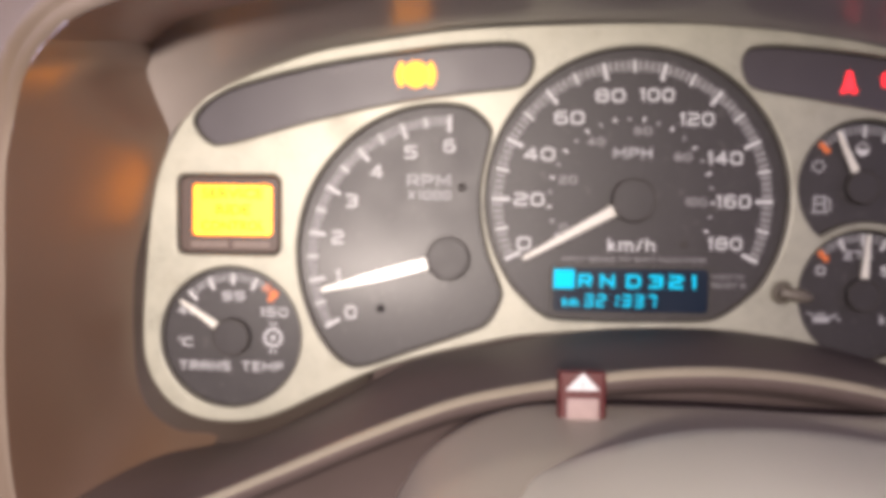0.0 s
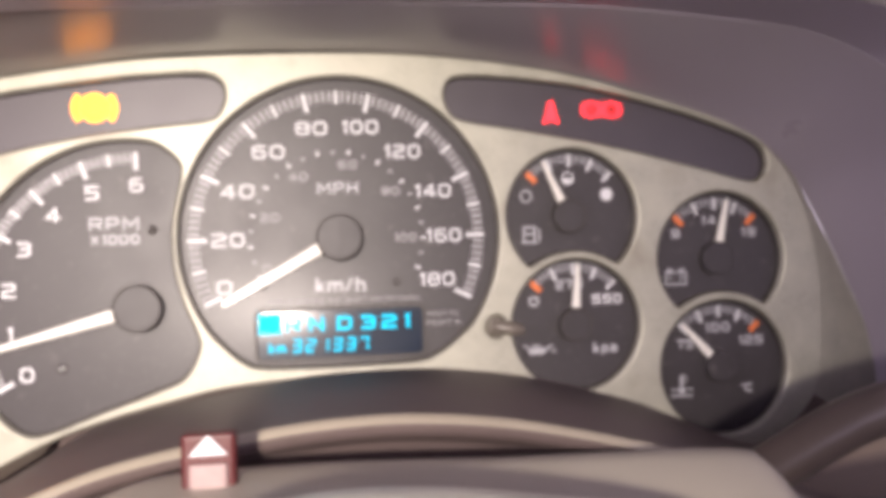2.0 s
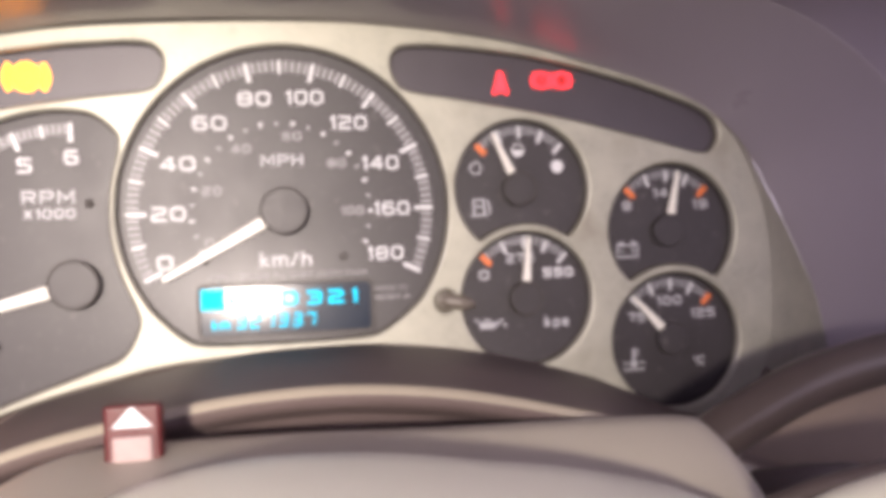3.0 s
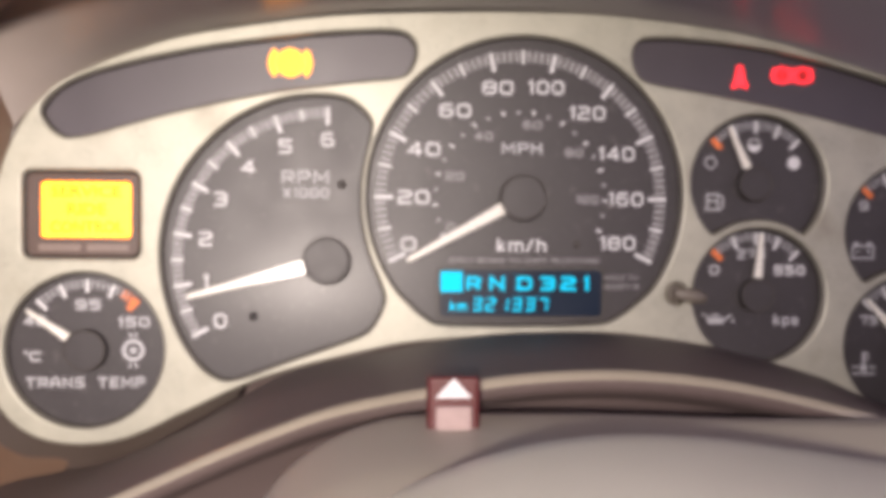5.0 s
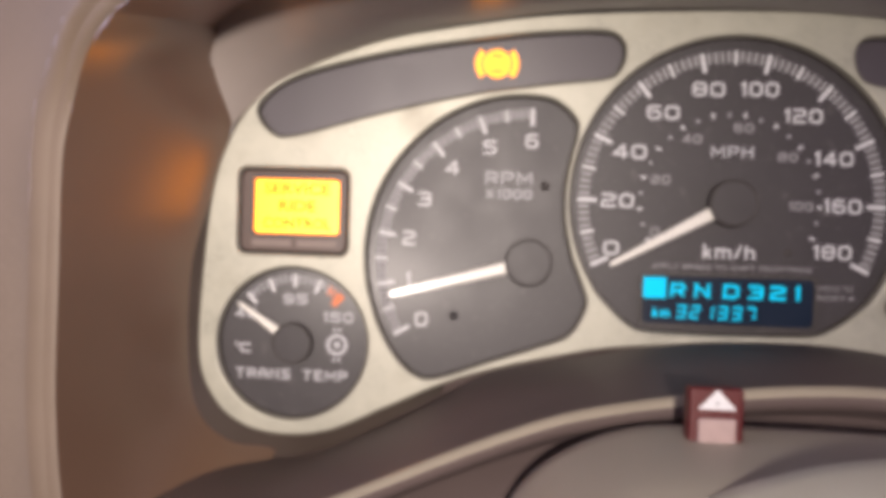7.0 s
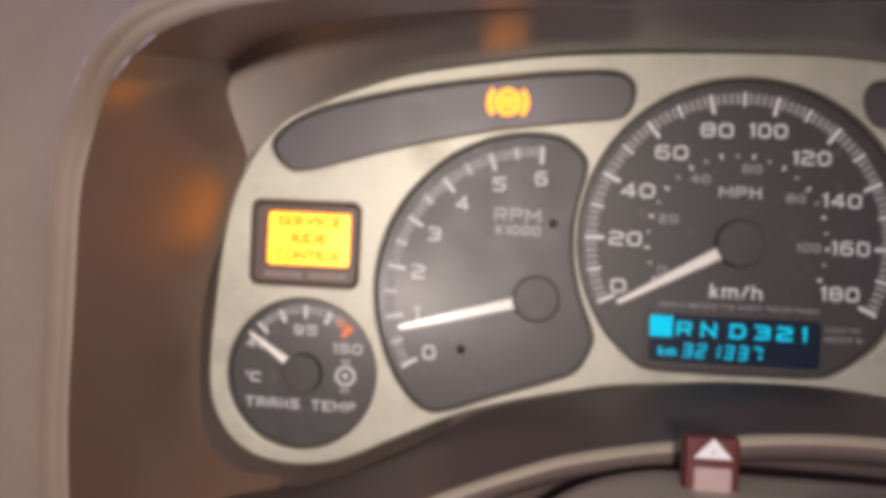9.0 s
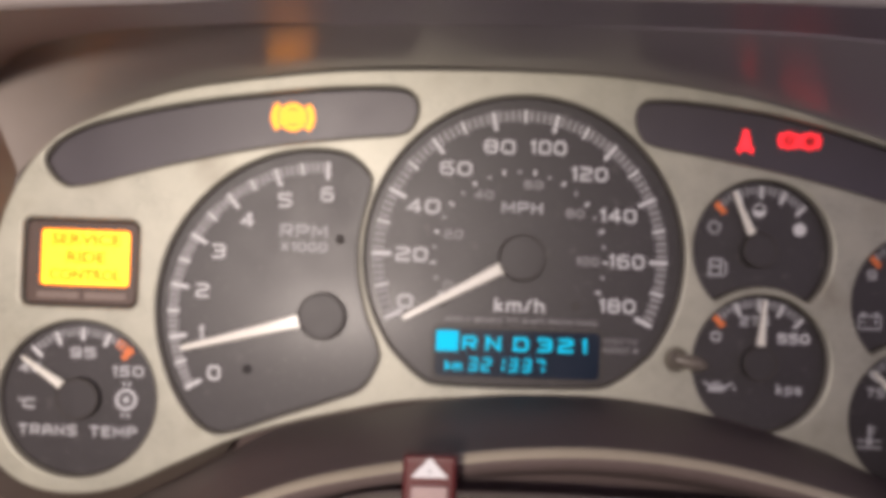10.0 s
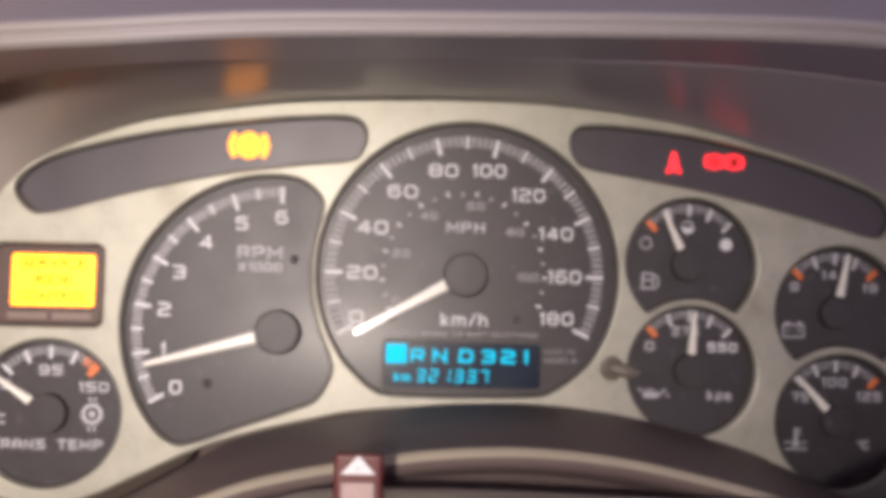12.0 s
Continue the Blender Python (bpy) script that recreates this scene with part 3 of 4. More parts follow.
quads("gear_block", [box_shape(-26.0, -31.6, 8.2, 7.6)], YD, CYAN, speed, "solid glowing cyan block")
for text, x, w in (("R", -17.6, 5.4), ("N", -8.8, 5.6), ("D", 1.6, 5.6), ("3", 10.5, 5.4), ("2", 18.4, 5.6), ("1", 25.2, 2.0)):
    numerals("gear_letter", text, x, -32.2, w, 5.2, YD, CYAN, speed, weight=1.05)
numerals("odometer_unit", "km", -23.4, -40.7, 6.2, 3.4, YD, CYAN, speed, weight=0.7)
for k, digit in enumerate("321337"):
    quads("odometer_digit", segments(digit, -16.2 + 5.0 * k, -40.1, 3.6, 5.0, 0.75), YD, CYAN, speed)

# tachometer
tach = face("tachometer", tach_hole, "black kidney-shaped tachometer dial with white numerals")
ta = lambda n: 210 - 20 * n
for n in range(7):
    tick(TACH_C, ta(n), 50.4, 57.0, 1.35, WHITE, tach)
    ang = radians(ta(n))
    numerals("numeral", str(n), TACH_C[0] + 45.2 * math.cos(ang), TACH_C[1] + 45.0 * math.sin(ang), 1.9 if n == 1 else 4.7, 5.2, Y1, WHITE, tach)
for n in range(6):
    tick(TACH_C, ta(n + 0.5), 52.6, 57.0, 1.15, WHITE, tach)
for k in range(61):
    if k % 5:
        quads("fine_tick", [ray_bar(TACH_C, ta(k / 10), 53.0, 57.0, 0.55)], Y0, GREY, tach)
quads("scale_band", arc_band(TACH_C, 53.4, 56.8, ta(6), ta(0), 50), -0.00025, bpy.data.materials["scale_band_grey"], tach, "grey band under the scale")
numerals("unit", "RPM", -80.6, 7.0, 17.4, 4.7, Y1, GREY, tach, "RPM in grey")
numerals("unit", "X1000", -80.4, 1.2, 17.2, 3.6, Y1, GREY, tach, "X1000 in grey", 0.7)
for c, m in (((-67.2, 4.4), RIM), ((-99.6, -44.8), PIN)):
    lathe("pin", c, -0.0002, [(1.7, 0), (1.6, 0.5), (1.2, 1.1), (0.7, 1.4), (0.2, 1.5)], m, tach, "small dark stop pin", 14)
hub(TACH_C, 8.3, tach)
needle(TACH_C, 194.9, 7.9, 52.6, 4.7, 2.2, tach)


def small_scale(c, dial, r_out, first=WHITE, last=WHITE, scale=1.0):
    for k, deg in enumerate((135, 112.5, 90, 67.5, 45)):
        m = first if k == 0 else last if k == 4 else WHITE
        tick(c, deg, r_out - (5.2 if k != 2 else 4.8) * scale, r_out, 2.2 if m is ORANGE else 1.25, m, dial)
    for k in range(21):
        if k % 5:
            quads("fine_tick", [ray_bar(c, 135 - 90 * k / 20, r_out - 3.2 * scale, r_out, 0.6)], Y0, GREY, dial)


# transmission temperature
trans = face("transmission_gauge", trans_hole, "black round transmission temperature gauge")
small_scale(TRANS_C, trans, 25.7, WHITE, ORANGE)
quads("red_zone", [ray_bar(TRANS_C, a, 22.4, 25.7, 0.8) for a in (57, 53, 49)], Y1, ORANGE, trans, "orange zone marks")
X, Z = TRANS_C
for text, dx, dz, w in (("40", -18.6, 10.6, 7.6), ("95", 0.2, 16.4, 9.2), ("150", 16.6, 10.0, 11.6)):
    numerals("numeral", text, X + dx, Z + dz, w, 3.9, Y1, GREY, trans)
numerals("unit", "C", X - 18.6, Z - 2.6, 4.2, 3.6, Y1, GREY, trans)
quads("degree", arc_band((X - 21.8, Z - 1.2), 0.4, 0.8, 0, 360, 10), Y1, GREY, trans)
numerals("caption", "TRANS", X - 11.5, Z - 12.2, 21.0, 3.9, Y1, GREY, trans)
numerals("caption", "TEMP", X + 12.2, Z - 12.2, 17.0, 3.9, Y1, GREY, trans)
quads("gear_symbol", arc_band((X + 16.4, Z - 0.4), 2.7, 4.1, 0, 360, 24) + [disc((X + 16.4, Z - 0.4), 1.3, 14)] + [ray_bar((X + 16.4, Z - 0.4), a, 4.9, 6.6, 0.9) for a in (80, 100, 260, 280)],
      Y1, GREY, trans, "grey gear symbol")
hub(TRANS_C, 7.2, trans, 4.4)
needle(TRANS_C, 145, 7.2, 25.6, 3.6, 1.5, trans, 3.2)

# fuel
fuel = face("fuel_gauge", fuel_hole, "black round fuel gauge at about a third")
small_scale(FUEL_C, fuel, 24.4, ORANGE)
X, Z = FUEL_C
quads("empty_symbol", arc_band((X - 17.6, Z + 8.2), 1.9, 2.5, 0, 360, 20), Y1, GREY, fuel)
quads("full_symbol", [disc((X + 15.2, Z + 8.4), 2.5, 20)], Y1, WHITE, fuel)
quads("half_symbol", [disc((X - 0.6, Z + 15.0), 2.6, 14, 180, 360)] + arc_band((X - 0.6, Z + 15.0), 2.1, 2.6, 0, 180, 12), Y1, WHITE, fuel)
PX, PZ = X - 16.6, Z - 7.0
quads("pump_symbol", [box_shape(PX, PZ - 2.9, 6.6, 0.9), box_shape(PX - 2.2, PZ, 0.9, 6.4), box_shape(PX + 2.0, PZ, 0.9, 6.4), box_shape(PX, PZ + 3.0, 5.0, 0.9), box_shape(PX, PZ + 0.4, 4.0, 0.9),
                      box_shape(PX + 4.0, PZ - 0.4, 0.8, 4.4), [(PX + 2.6, PZ + 2.6), (PX + 3.2, PZ + 3.0), (PX + 4.4, PZ + 1.6), (PX + 3.8, PZ + 1.4)]], Y1, GREY, fuel, "grey pump symbol")
hub((FUEL_C[0] - 0.8, FUEL_C[1]), 6.3, fuel, 3.6)
needle((FUEL_C[0] - 0.8, FUEL_C[1]), 115.5, 6.8, 24.2, 3.4, 1.5, fuel, 3.0)

# oil pressure
oil = face("oil_gauge", oil_hole, "black round oil pressure gauge")
small_scale(OIL_C, oil, 24.2, ORANGE)
X, Z = OIL_C
for text, dx, dz, w in (("0", -16.2, 9.6, 3.9), ("275", -1.6, 15.8, 11.0), ("550", 13.6, 9.6, 12.2)):
    numerals("numeral", text, X + dx, Z + dz, w, 3.8, Y1, GREY if text != "550" else WHITE, oil)
numerals("unit", "kpa", X + 12.4, Z - 9.6, 9.8, 4.0, Y1, GREY, oil)
OX, OZ = X - 15.0, Z - 9.4
quads("oil_can_symbol", [[(OX - 3.6, OZ - 1.8), (OX + 2.4, OZ - 1.8), (OX + 3.4, OZ + 0.6), (OX - 3.6, OZ + 0.6)], [(OX + 2.4, OZ - 1.2), (OX + 6.0, OZ + 1.4), (OX + 5.6, OZ + 2.0), (OX + 2.6, OZ + 0.2)],
                         [(OX - 3.4, OZ + 0.4), (OX - 6.0, OZ + 1.8), (OX - 5.8, OZ + 2.4), (OX - 3.4, OZ + 1.2)], box_shape(OX - 0.6, OZ + 1.5, 3.4, 0.8), disc((OX + 6.4, OZ - 0.6), 0.7, 8)], Y1, GREY, oil, "grey oil can symbol")
hub(OIL_C, 6.2, oil, 3.6)
needle(OIL_C, 86.5, 6.8, 24.2, 3.4, 1.6, oil, 3.0)

# battery volts
volt = face("volt_gauge", volt_hole, "black round battery volt gauge")
X, Z = VOLT_C[0] - 0.8, VOLT_C[1]
small_scale((X, Z), volt, 24.4, ORANGE, ORANGE)
for text, dx, dz, w in (("9", -16.8, 10.4, 3.9), ("14", -2.4, 15.4, 6.4), ("19", 14.6, 10.4, 6.6)):
    numerals("numeral", text, X + dx, Z + dz, w, 3.7, Y1, GREY, volt)
BX, BZ = X - 17.0, Z - 7.2
quads("battery_symbol", [box_shape(BX, BZ - 2.8, 9.2, 0.7), box_shape(BX, BZ + 1.9, 9.2, 0.7), box_shape(BX - 4.3, BZ - 0.4, 0.7, 4.8), box_shape(BX + 4.3, BZ - 0.4, 0.7, 4.8), box_shape(BX - 2.6, BZ + 2.8, 2.0, 1.1),
                         box_shape(BX + 2.6, BZ + 2.8, 2.0, 1.1), box_shape(BX - 2.4, BZ - 0.2, 1.8, 0.6), box_shape(BX + 2.4, BZ - 0.2, 1.8, 0.6), box_shape(BX + 2.4, BZ - 0.2, 0.6, 1.8)], Y1, GREY, volt, "grey battery symbol")
hub((X, Z), 6.2, volt, 3.2, False)
needle((X, Z), 79, 6.8, 24.4, 3.6, 1.6, volt, 3.0)

# coolant temperature
temp = face("coolant_gauge", temp_hole, "black round coolant temperature gauge")
X, Z = TEMP_C[0] - 0.6, TEMP_C[1]
small_scale((X, Z), temp, 24.4, WHITE, ORANGE)
for text, dx, dz, w in (("75", -14.6, 9.4, 7.0), ("100", -0.6, 15.6, 10.8), ("125", 13.8, 10.0, 10.6)):
    numerals("numeral", text, X + dx, Z + dz, w, 3.8, Y1, GREY, temp)
TX, TZ = X - 16.4, Z - 7.4
quads("thermometer_symbol", [box_shape(TX, TZ + 1.6, 1.3, 5.6), disc((TX, TZ - 1.6), 1.6, 14), box_shape(TX + 1.5, TZ + 3.6, 1.8, 0.6), box_shape(TX + 1.5, TZ + 1.8, 1.8, 0.6), box_shape(TX - 3.4, TZ - 1.4, 2.4, 0.7),
                             box_shape(TX + 3.4, TZ - 1.4, 2.4, 0.7), box_shape(TX, TZ - 4.0, 9.2, 0.7)], Y1, GREY, temp, "grey thermometer symbol")
numerals("unit", "C", X + 12.4, Z - 9.4, 3.2, 3.4, Y1, GREY, temp)
quads("degree", arc_band((X + 9.8, Z - 8.4), 0.3, 0.7, 0, 360, 10), Y1, GREY, temp)
hub((X, Z), 6.2, temp, 3.2, False)
needle((X, Z), 133, 6.8, 24.6, 3.6, 1.6, temp, 3.0)

# warning lamp windows
lamps_l = face("warning_window", left_bar, "long dark window with a lit amber brake lamp", WINDOW)
ax, az = -86.3, 49.2
quads("brake_system_lamp", [disc((ax, az), 5.3, 32)], -0.0006, LIT_AMBER, lamps_l, "glowing amber round brake symbol")
for s in (1, -1):
    mid = 0 if s > 0 else 180
    quads("lamp_bracket", arc_band((ax + 0.2 * s, az), 5.5, 7.9, mid - 42, mid + 42, 12), -0.0006, LIT_AMBER, lamps_l, "glowing amber bracket")
quads("lamp_marking", arc_band((ax, az), 2.6, 3.4, 55, 125, 8) + arc_band((ax, az), 2.6, 3.4, 235, 305, 8), -0.0008, LIT_AMBER_DIM, lamps_l, "dim amber arcs")
lamps_r = face("warning_window", right_bar, "long dark window with lit red lamps", WINDOW)
bx, bz = 105.1, 48.3
for dx in (-4.1, 4.1):
    quads("brake_lamp", arc_band((bx + dx, bz), 2.2, 3.3, 0, 360, 28), -0.0006, LIT_RED, lamps_r, "glowing red ring")
    quads("lamp_glow", [disc((bx + dx, bz), 2.2, 20)], -0.0005, LIT_RED_DIM, lamps_r, "dim red disc")
    for sx in (-1, 1):
        quads("lamp_bracket", arc_band((bx + dx, bz), 3.55, 4.3, 90 - 90 * sx - 46, 90 - 90 * sx + 46, 10), -0.0007, LIT_RED, lamps_r, "glowing red bracket")
quads("lamp_bar", [box_shape(bx - 4.1, bz + 0.3, 0.7, 2.2)], -0.0008, LIT_RED, lamps_r, "red bar in the ring")
quads("belt_lamp", [[(84.4 - 2.6, 43.8), (84.4 + 2.6, 43.8), (84.4 + 1.5, 49.4), (84.4 - 1.5, 49.4)], disc((84.4, 50.4), 1.4, 14), [(84.4 - 3.2, 43.2), (84.4 - 1.6, 42.6), (84.4 - 1.6, 45), (84.4 - 3.0, 45)],
                    [(84.4 + 3.2, 43.2), (84.4 + 1.6, 42.6), (84.4 + 1.6, 45), (84.4 + 3.0, 45)]], -0.0006, LIT_RED, lamps_r, "glowing red seat belt symbol")

# message display
dic = face("message_display", dic_hole, "dark-framed message display, lit amber", LCD_FRAME)
plate("display_frame", [mm(rounded(-180.4, -22.8, -140.5, 7.4, 2.8)), mm(rounded(-175.3, -15.8, -143.6, 4.2, 1.0))], -0.0014, 0.0026, LCD_FRAME, dic, "dark brown plastic frame", bevel=0.0006)
plate("screen", [mm(rounded(-177.4, -17.0, -142.2, 5.8, 0.8))], -0.0011, 0.0012, AMBER, dic, "glowing amber screen")
for text, x, z, w in (("SERVICE", -159.6, 0.9, 25.0), ("RIDE", -159.4, -5.6, 14.0), ("CONTROL", -159.4, -12.1, 26.0)):
    words("message", text, x, z, w, 4.3, -0.0019, AMBER_INK, dic, "amber message line", 0.03)
quads("label_bar", [box_shape(-168.6, -19.6, 15.0, 2.5)], -0.0029, material("worn_label", (0.20, 0.15, 0.13), 0.5), dic, "worn grey label bar")
quads("label_bar", [box_shape(-151.6, -19.6, 15.0, 2.5)], -0.0029, bpy.data.materials["worn_label"], dic, "worn grey label bar")

# trip knob
lathe("trip_knob", (59.6, -35.8), 0.001, [(4.4, 0), (4.4, 2.2), (3.8, 3.0), (1.0, 3.2), (0.2, 3.2)], KNOB, cluster, "grey round trip knob", 24)
tube("trip_stem", spline([(57.6, -6.2, -35.3), (60, -6.8, -35.6), (64, -7.4, -36.4), (67.6, -7.6, -37.0), (69.6, -7.4, -37.4)], 16), [2.2, 2.6, 2.7, 2.8, 2.4, 1.2], KNOB, cluster, "short grey stem of the trip knob", 16)

# ---------------------------------------------------------------- hood round the cluster
hood = thing("cluster_hood", "dark plastic hood round the cluster, glossy inside", "dashboard hood")
rim_top = [(x, -2.4, z) for x, z in BEZEL_TOP[2:-4]] + [(189.5, 3.5, 20.4), (201.5, 4.5, 0.6), (211.5, 5.5, -18.5), (222.5, 5.5, -45), (227.5, 5.5, -80), (230, 5.5, -130)]
STEP = [(-187.0, -5, 24), (-190.0, -10, 45.8), (-186, -18, 57.7), (-170, -30, 63.5), (-140, -48, 65.1), (-109, -58, 65.5), (-71, -60, 67.4), (1, -60, 70.3), (77, -60, 71.1), (130, -58, 67.9), (158, -56, 65), (178, -54, 59),
        (196, -52, 49.5), (210, -50, 39.1), (222, -48, 22), (232, -45, -10), (238, -44, -60), (242, -44, -140)]
mid_row = [((a[0] + b[0]) / 2, (a[1] + b[1]) / 2, (a[2] + b[2]) / 2 - 1.6) for a, b in zip(spline(rim_top, 24), spline(STEP, 24))]
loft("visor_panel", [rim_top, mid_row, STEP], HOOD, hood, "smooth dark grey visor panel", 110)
STEP_UP = [(x * 1.004, y - 1.5, z + 1.6) for x, y, z in STEP]
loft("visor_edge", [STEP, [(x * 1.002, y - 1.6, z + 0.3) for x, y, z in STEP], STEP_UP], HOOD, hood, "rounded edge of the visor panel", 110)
WALL_IN = [(-163, -6, -95), (-180, -6, -92), (-192, -5, -81), (-197, -4, -62), (-195.5, -3, -28), (-189.5, -1.5, 2), (-184, -2, 24)] + [(x * 0.995, y + 2.5, z - 1.2) for x, y, z in STEP_UP[1:]]
LIP_IN = [(-176, -67, -136), (-203, -66, -126), (-213, -66, -106), (-217.5, -65, -72), (-217.5, -65, -32), (-217, -65, 5), (-213.5, -66, 22), (-206, -72, 37), (-195, -80, 45.5), (-182, -86, 52),
          (-156, -90, 58.5), (-108, -90, 63.3), (-64, -90, 67.1), (0, -90, 69.5), (62, -90, 71.1), (112, -90, 70.7), (150, -88, 67.6), (180, -86.5, 61.5), (205, -84.5, 53.5), (225, -81, 39), (243, -77.5, 12),
          (254, -75, -18), (263, -72, -65), (268, -72, -140)]
# the wall flares out from the bezel straight to the lip
section = lambda u: [tuple(np.array(p) * (1 - u) + np.array(q) * u) for p, q in zip(WALL_IN, LIP_IN)]
depths = np.linspace(0, 1, 6)
loft("hood_wall", [section(u)[:9] for u in depths], WALL, hood, "brown vinyl inner wall, warm light tinted in", 80)
loft("hood_roof", [section(u)[8:] for u in depths], ROOF, hood, "vinyl inner roof of the hood, cool light tinted in", 110)
row = lambda dy, dz, k: [(x * k, y + dy * min(max((z - 10) / 45, 0.12), 1.0), z + (dz if z > 0 else 0)) for x, y, z in LIP_IN]
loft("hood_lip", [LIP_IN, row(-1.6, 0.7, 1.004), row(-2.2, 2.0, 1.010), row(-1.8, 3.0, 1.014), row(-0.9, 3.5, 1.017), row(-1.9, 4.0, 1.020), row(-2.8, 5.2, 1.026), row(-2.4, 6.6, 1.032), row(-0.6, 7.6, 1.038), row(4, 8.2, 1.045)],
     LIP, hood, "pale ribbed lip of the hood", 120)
dash = thing("dashboard", "dark vinyl dashboard top above the hood", "dashboard")
rise = lambda z: min(max((z + 40) / 90, 0.0), 1.0)
over = lambda dy, dz, k: [(x * k, y + dy * (0.25 + 0.75 * rise(z)), z + 8 * (z > 0) + dz * rise(z)) for x, y, z in LIP_IN]
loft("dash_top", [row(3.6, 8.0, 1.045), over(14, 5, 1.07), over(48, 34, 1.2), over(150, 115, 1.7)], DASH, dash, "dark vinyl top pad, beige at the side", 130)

# lower pad between the bezel and the column
RIDGE = [(-260, -92, -130), (-222, -92, -119), (-180, -92, -106), (-145, -91, -93), (-125, -90, -84.6), (-110, -90, -78), (-95, -90, -71.4), (-80, -90, -65.3), (-65, -90, -60.1), (-48, -90, -56.4), (-33, -90, -54),
         (-18, -90, -51.8), (-3, -90, -50.6), (12, -90, -50.3), (28, -90, -51.3), (44, -90, -53.4), (60, -90, -56.6), (76, -90, -60.5), (92, -89, -65), (120, -88, -76), (150, -86, -89), (200, -80, -104), (240, -75, -112)]
PAD_TOP = [(-235, -12, -100), (-205, -12, -101), (-180, -12, -99.5), (-163, -12, -98.5), (-147, -12, -95), (-128, -12, -86.8), (-114, -12, -80), (-100, -12, -72), (-86, -12, -64.3), (-68, -12, -59.6), (-47.5, -12, -55.9), (-27, -12, -52.2),
           (-6, -12, -50), (25, -12, -49.4), (46.5, -12, -51), (68, -12, -54.3), (89, -12, -59.6), (111, -12, -66), (128, -10, -73.2), (152, -8, -83.5), (176, -6, -88), (198, -4, -84), (226, 0, -84), (262, 0, -84)]
BACK = [(x, max(4.0, y + 9), z + 26) for x, y, z in PAD_TOP]
BOT = [(x, max(4.0, y + 9), z - 0.8) for x, y, z in PAD_TOP]
mid_low = [((a[0] + b[0]) / 2, (a[1] + b[1]) / 2, (a[2] + b[2]) / 2 - 1.0) for a, b in zip(spline(PAD_TOP, 40), spline(RIDGE, 40))]
loft("lower_pad", [BACK, BOT, [(x, y + 1.2, z - 0.4) for x, y, z in PAD_TOP], PAD_TOP, mid_low, RIDGE], PAD, hood, "dark vinyl pad under the bezel", 140)
low = lambda dy, dz: [(x, y + dy, z + dz) for x, y, z in RIDGE]
loft("pad_ridge", [RIDGE, low(-1.2, 0.2), low(-2.4, -0.7), low(-3.0, -2.2)], EDGE, hood, "rounded ridge of the pad, highlight in its pale colour", 120)
loft("pad_face", [low(-3.0, -2.2), low(-2.6, -4.2), low(-0.6, -6.0), low(4, -8.0), low(12, -11), low(16, -40), low(16, -120)], PAD, hood, "dark vinyl face below the ridge", 120)

loft("lower_panel", [[(105, -58, -100), (122, -59, -90), (141, -60, -79), (167, -60, -67.5), (190, -60, -61.5), (216, -60, -57), (256, -60, -53), (330, -60, -50)],
                     [(105, -62, -112), (125, -64, -104), (146, -66, -97), (170, -67, -90), (194, -68, -85), (220, -68, -82), (260, -68, -80), (330, -68, -80)],
                     [(100, -66, -190), (125, -68, -190), (146, -70, -190), (170, -72, -190), (194, -74, -190), (220, -75, -190), (260, -76, -190), (330, -76, -190)]], material("brown_lower_vinyl", (0.22, 0.17, 0.135), 0.6, vary=0.12, size=20, fine=1200, bump=0.2), dash, "brown vinyl lower panel", 50)

# ---------------------------------------------------------------- steering column
column = thing("steering_column", "taupe plastic steering column shroud", "steering column")
prof = [(-92, -130), (-85, -92), (-80.5, -80), (-73.5, -71.2), (-61.8, -63.8), (-47.6, -59.6), (-30, -58.9), (0, -59), (40, -60.5), (71, -61), (104, -62.3), (112.5, -66.5), (117, -74), (119, -95), (120, -130)]
at_y = lambda y, s, dz, k=0: [(10 + (x - 10) * s, y, z + dz - k * min(max(x - 10, 0) / 60, 1)) for x, z in prof]
loft("upper_shroud", [at_y(-99, 0.93, -6), at_y(-101, 0.985, -1.6), at_y(-104, 1.0, 0), at_y(-110, 1.0, 0, 1.5), at_y(-122, 1.0, -0.3, 7), at_y(-140, 1.0, -1.0, 18), at_y(-150, 1.0, -2.0, 26), at_y(-175, 1.0, -9.0, 34), at_y(-200, 1.0, -19.0, 42), at_y(-201, 0.94, -23.0, 42), at_y(-200, 0.7, -40.0, 42)], SHROUD, column, "taupe upper shroud", 120)
fprof = [(-66, -120), (-61.5, -77), (-52, -65.4), (-42, -61), (-31, -57.2), (-19, -54.3), (-3, -52.8), (17, -53.8), (40, -57.2), (61, -61), (84, -68), (100, -80), (108, -120)]
fy = lambda y, s, dz: [(6 + (x - 6) * s, y, z + dz) for x, z in fprof]
loft("front_collar", [fy(-141, 0.95, -6), fy(-146, 0.985, -1.8), fy(-151, 1.0, 0), fy(-158, 1.0, 0.2), fy(-185, 0.99, -1.2), fy(-215, 0.95, -6), fy(-232, 0.88, -16), fy(-238, 0.80, -30)], PALE, column, "pale grey front collar", 120)
hazard = thing("hazard_switch", "dark red hazard switch with a white triangle", "hazard switch", (-0.0342, -0.1155, -0.0628))

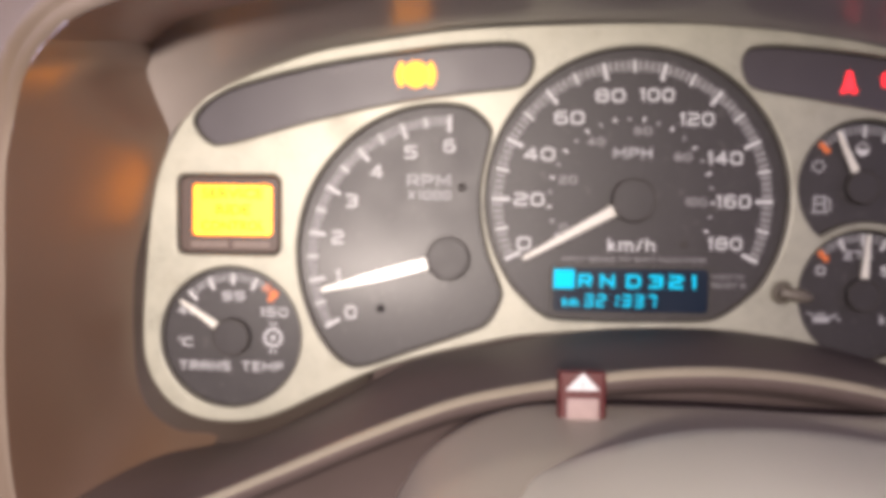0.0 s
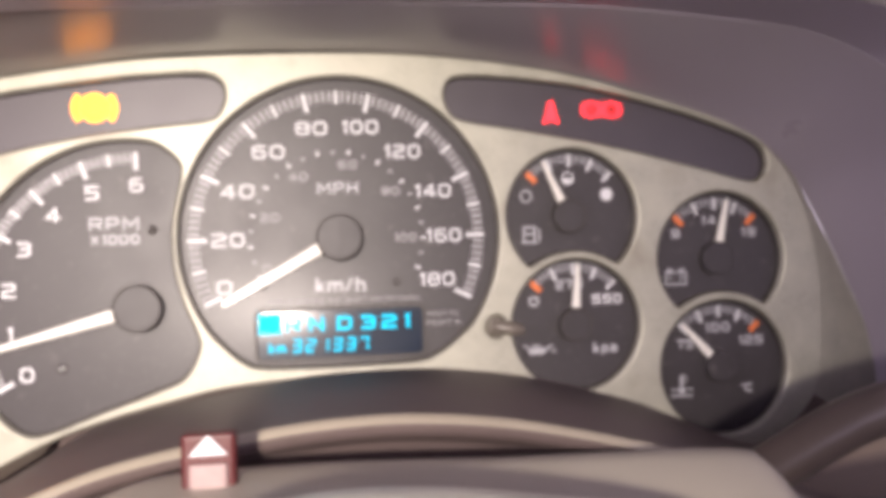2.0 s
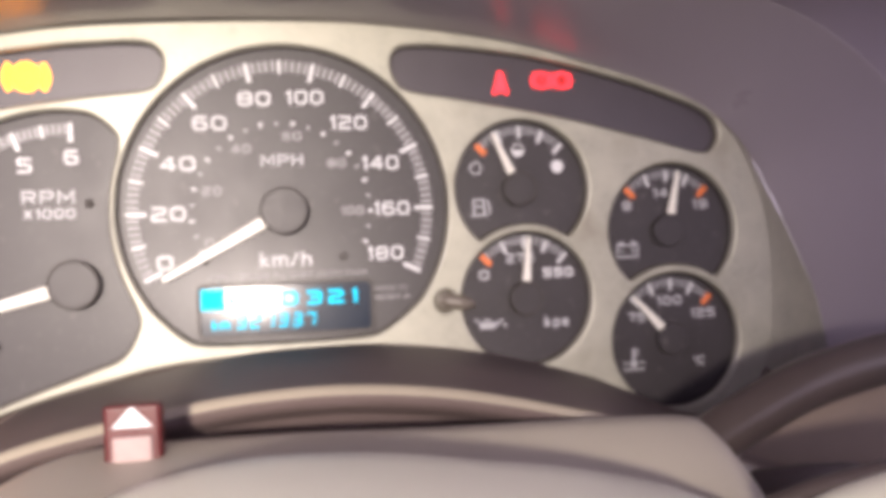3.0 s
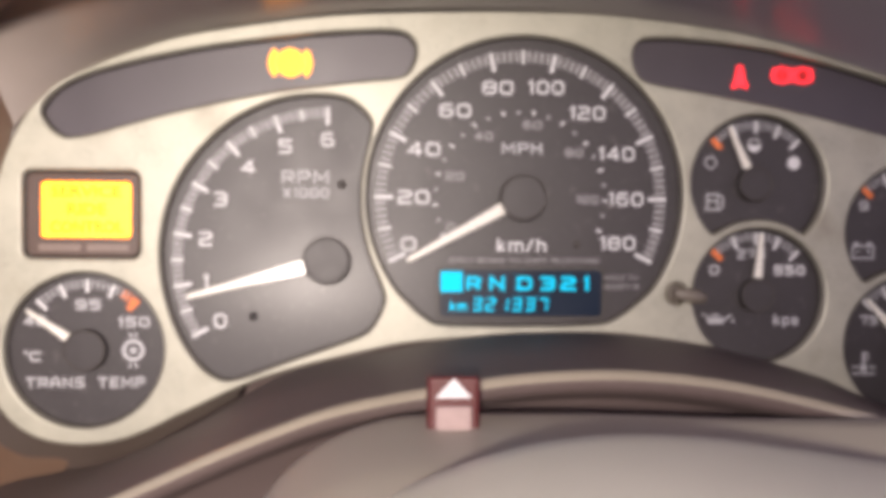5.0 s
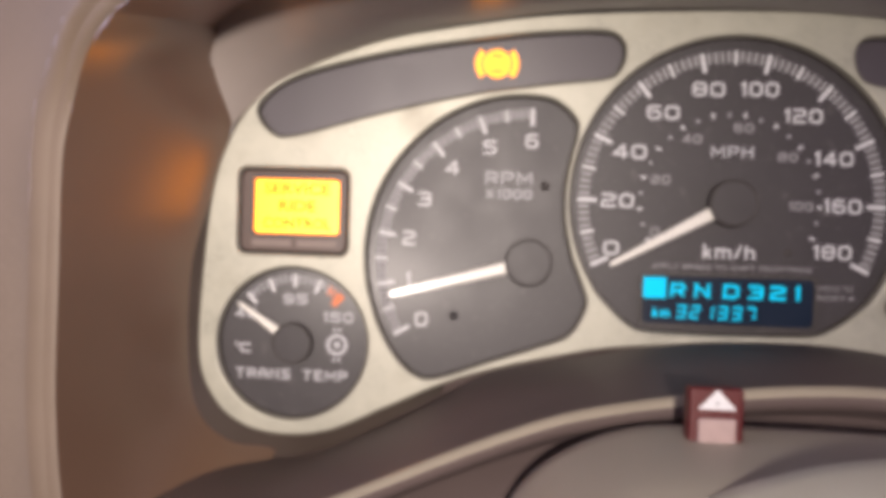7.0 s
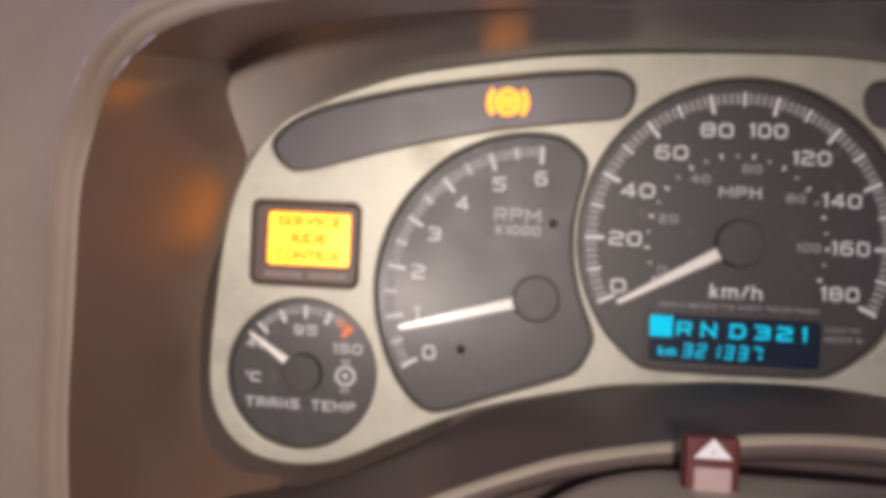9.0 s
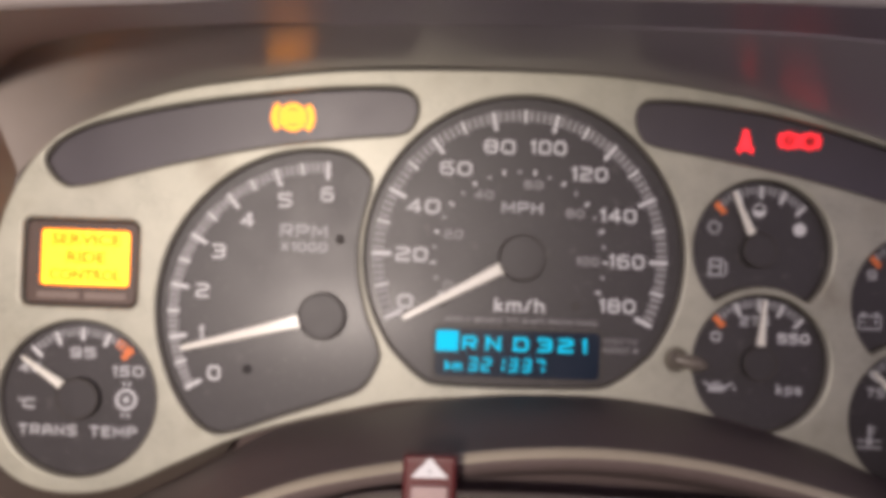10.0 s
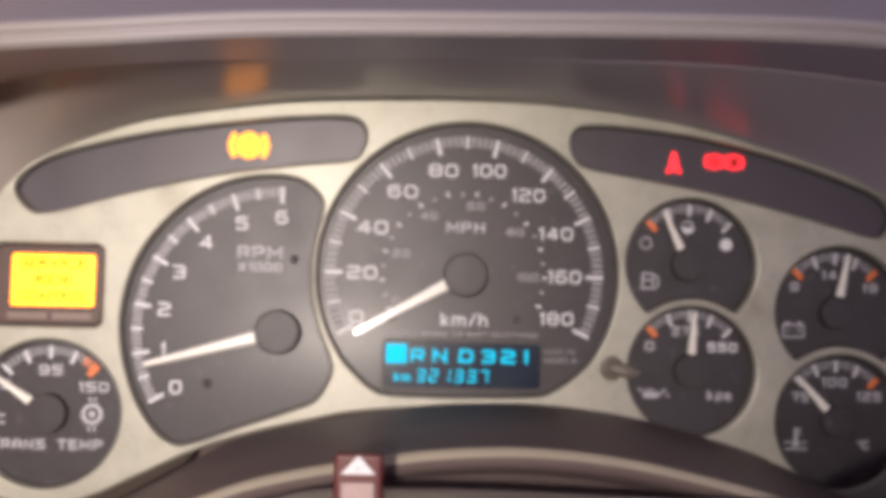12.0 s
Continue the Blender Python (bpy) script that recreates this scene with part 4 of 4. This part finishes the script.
solid("housing", (-6.2, 6.2), (-3.5, 2.5), (-12, 15.8), RED, hazard, "dark red plastic housing", 1.0)
solid("button", (-4.3, 4.3), (-4.6, 0), (-9.0, 9.0), PINK, hazard, "worn pinkish white button", 0.7)
quads("triangle", [[(-4.4, 10.9), (4.4, 10.9), (0, 15.6)]], -0.0037, WHITE, hazard, "white warning triangle")
quads("triangle_mark", [disc((0, 12.4), 0.55, 10)], -0.0039, GREY, hazard, "small grey mark")

lever = thing("shift_lever", "black plastic column shift lever", "shift lever")
tube("lever_arm", spline([(88, -94, -92), (106, -93, -80), (124, -92, -70.5), (147, -91, -60.3), (167, -90, -55.2), (190, -89, -51.5), (225, -88, -48), (270, -86, -45)], 44), [7.4, 7.6, 7.8, 7.6, 7.4], BLACK, lever, "satin black arm")
tube("lever_boot", spline([(108, -108, -92), (120, -112, -84), (132, -114, -81.5), (150, -114, -80)], 16), [8, 7, 6, 4], BLACK, lever, "black rubber boot")

wheel = thing("steering_wheel", "pale grey steering wheel spoke, worn leather", "steering wheel")
tube("spoke", spline([(104, -150, -82), (120, -152, -77), (140, -154, -75), (175, -156, -75), (230, -160, -78)], 36), [6, 9.5, 10.5, 11, 11], PALE, wheel, "pale worn spoke")
tube("spoke_seam", spline([(104, -146, -74), (118, -148, -69.5), (140, -150, -66.2), (175, -152, -65), (230, -156, -68)], 36), [2.2], BLACK, wheel, "black seam", 10)

# ---------------------------------------------------------------- cabin round the camera
def wall(name, x, y, z, mat, label):
    ob = solid(name, x, y, z, mat, None, "", 0)
    return tagged(ob, label, "wall", kind="structure")


wall("floor", (-900, 900), (-2000, 500), (-820, -800), CARPET, "dark carpeted cabin floor")
wall("ceiling", (-900, 900), (-2000, 100), (520, 540), LINER, "grey cloth headliner")
wall("wall_back", (-900, 900), (-2020, -2000), (-800, 520), LINER, "grey rear cabin wall")
wall("wall_left", (-920, -900), (-2000, 500), (-800, 0), LINER, "grey door panel")
wall("wall_right", (900, 920), (-2000, 500), (-800, 0), LINER, "grey door panel")
wall("wall_front", (-900, 900), (500, 520), (-800, 0), LINER, "grey front bulkhead below the windscreen")
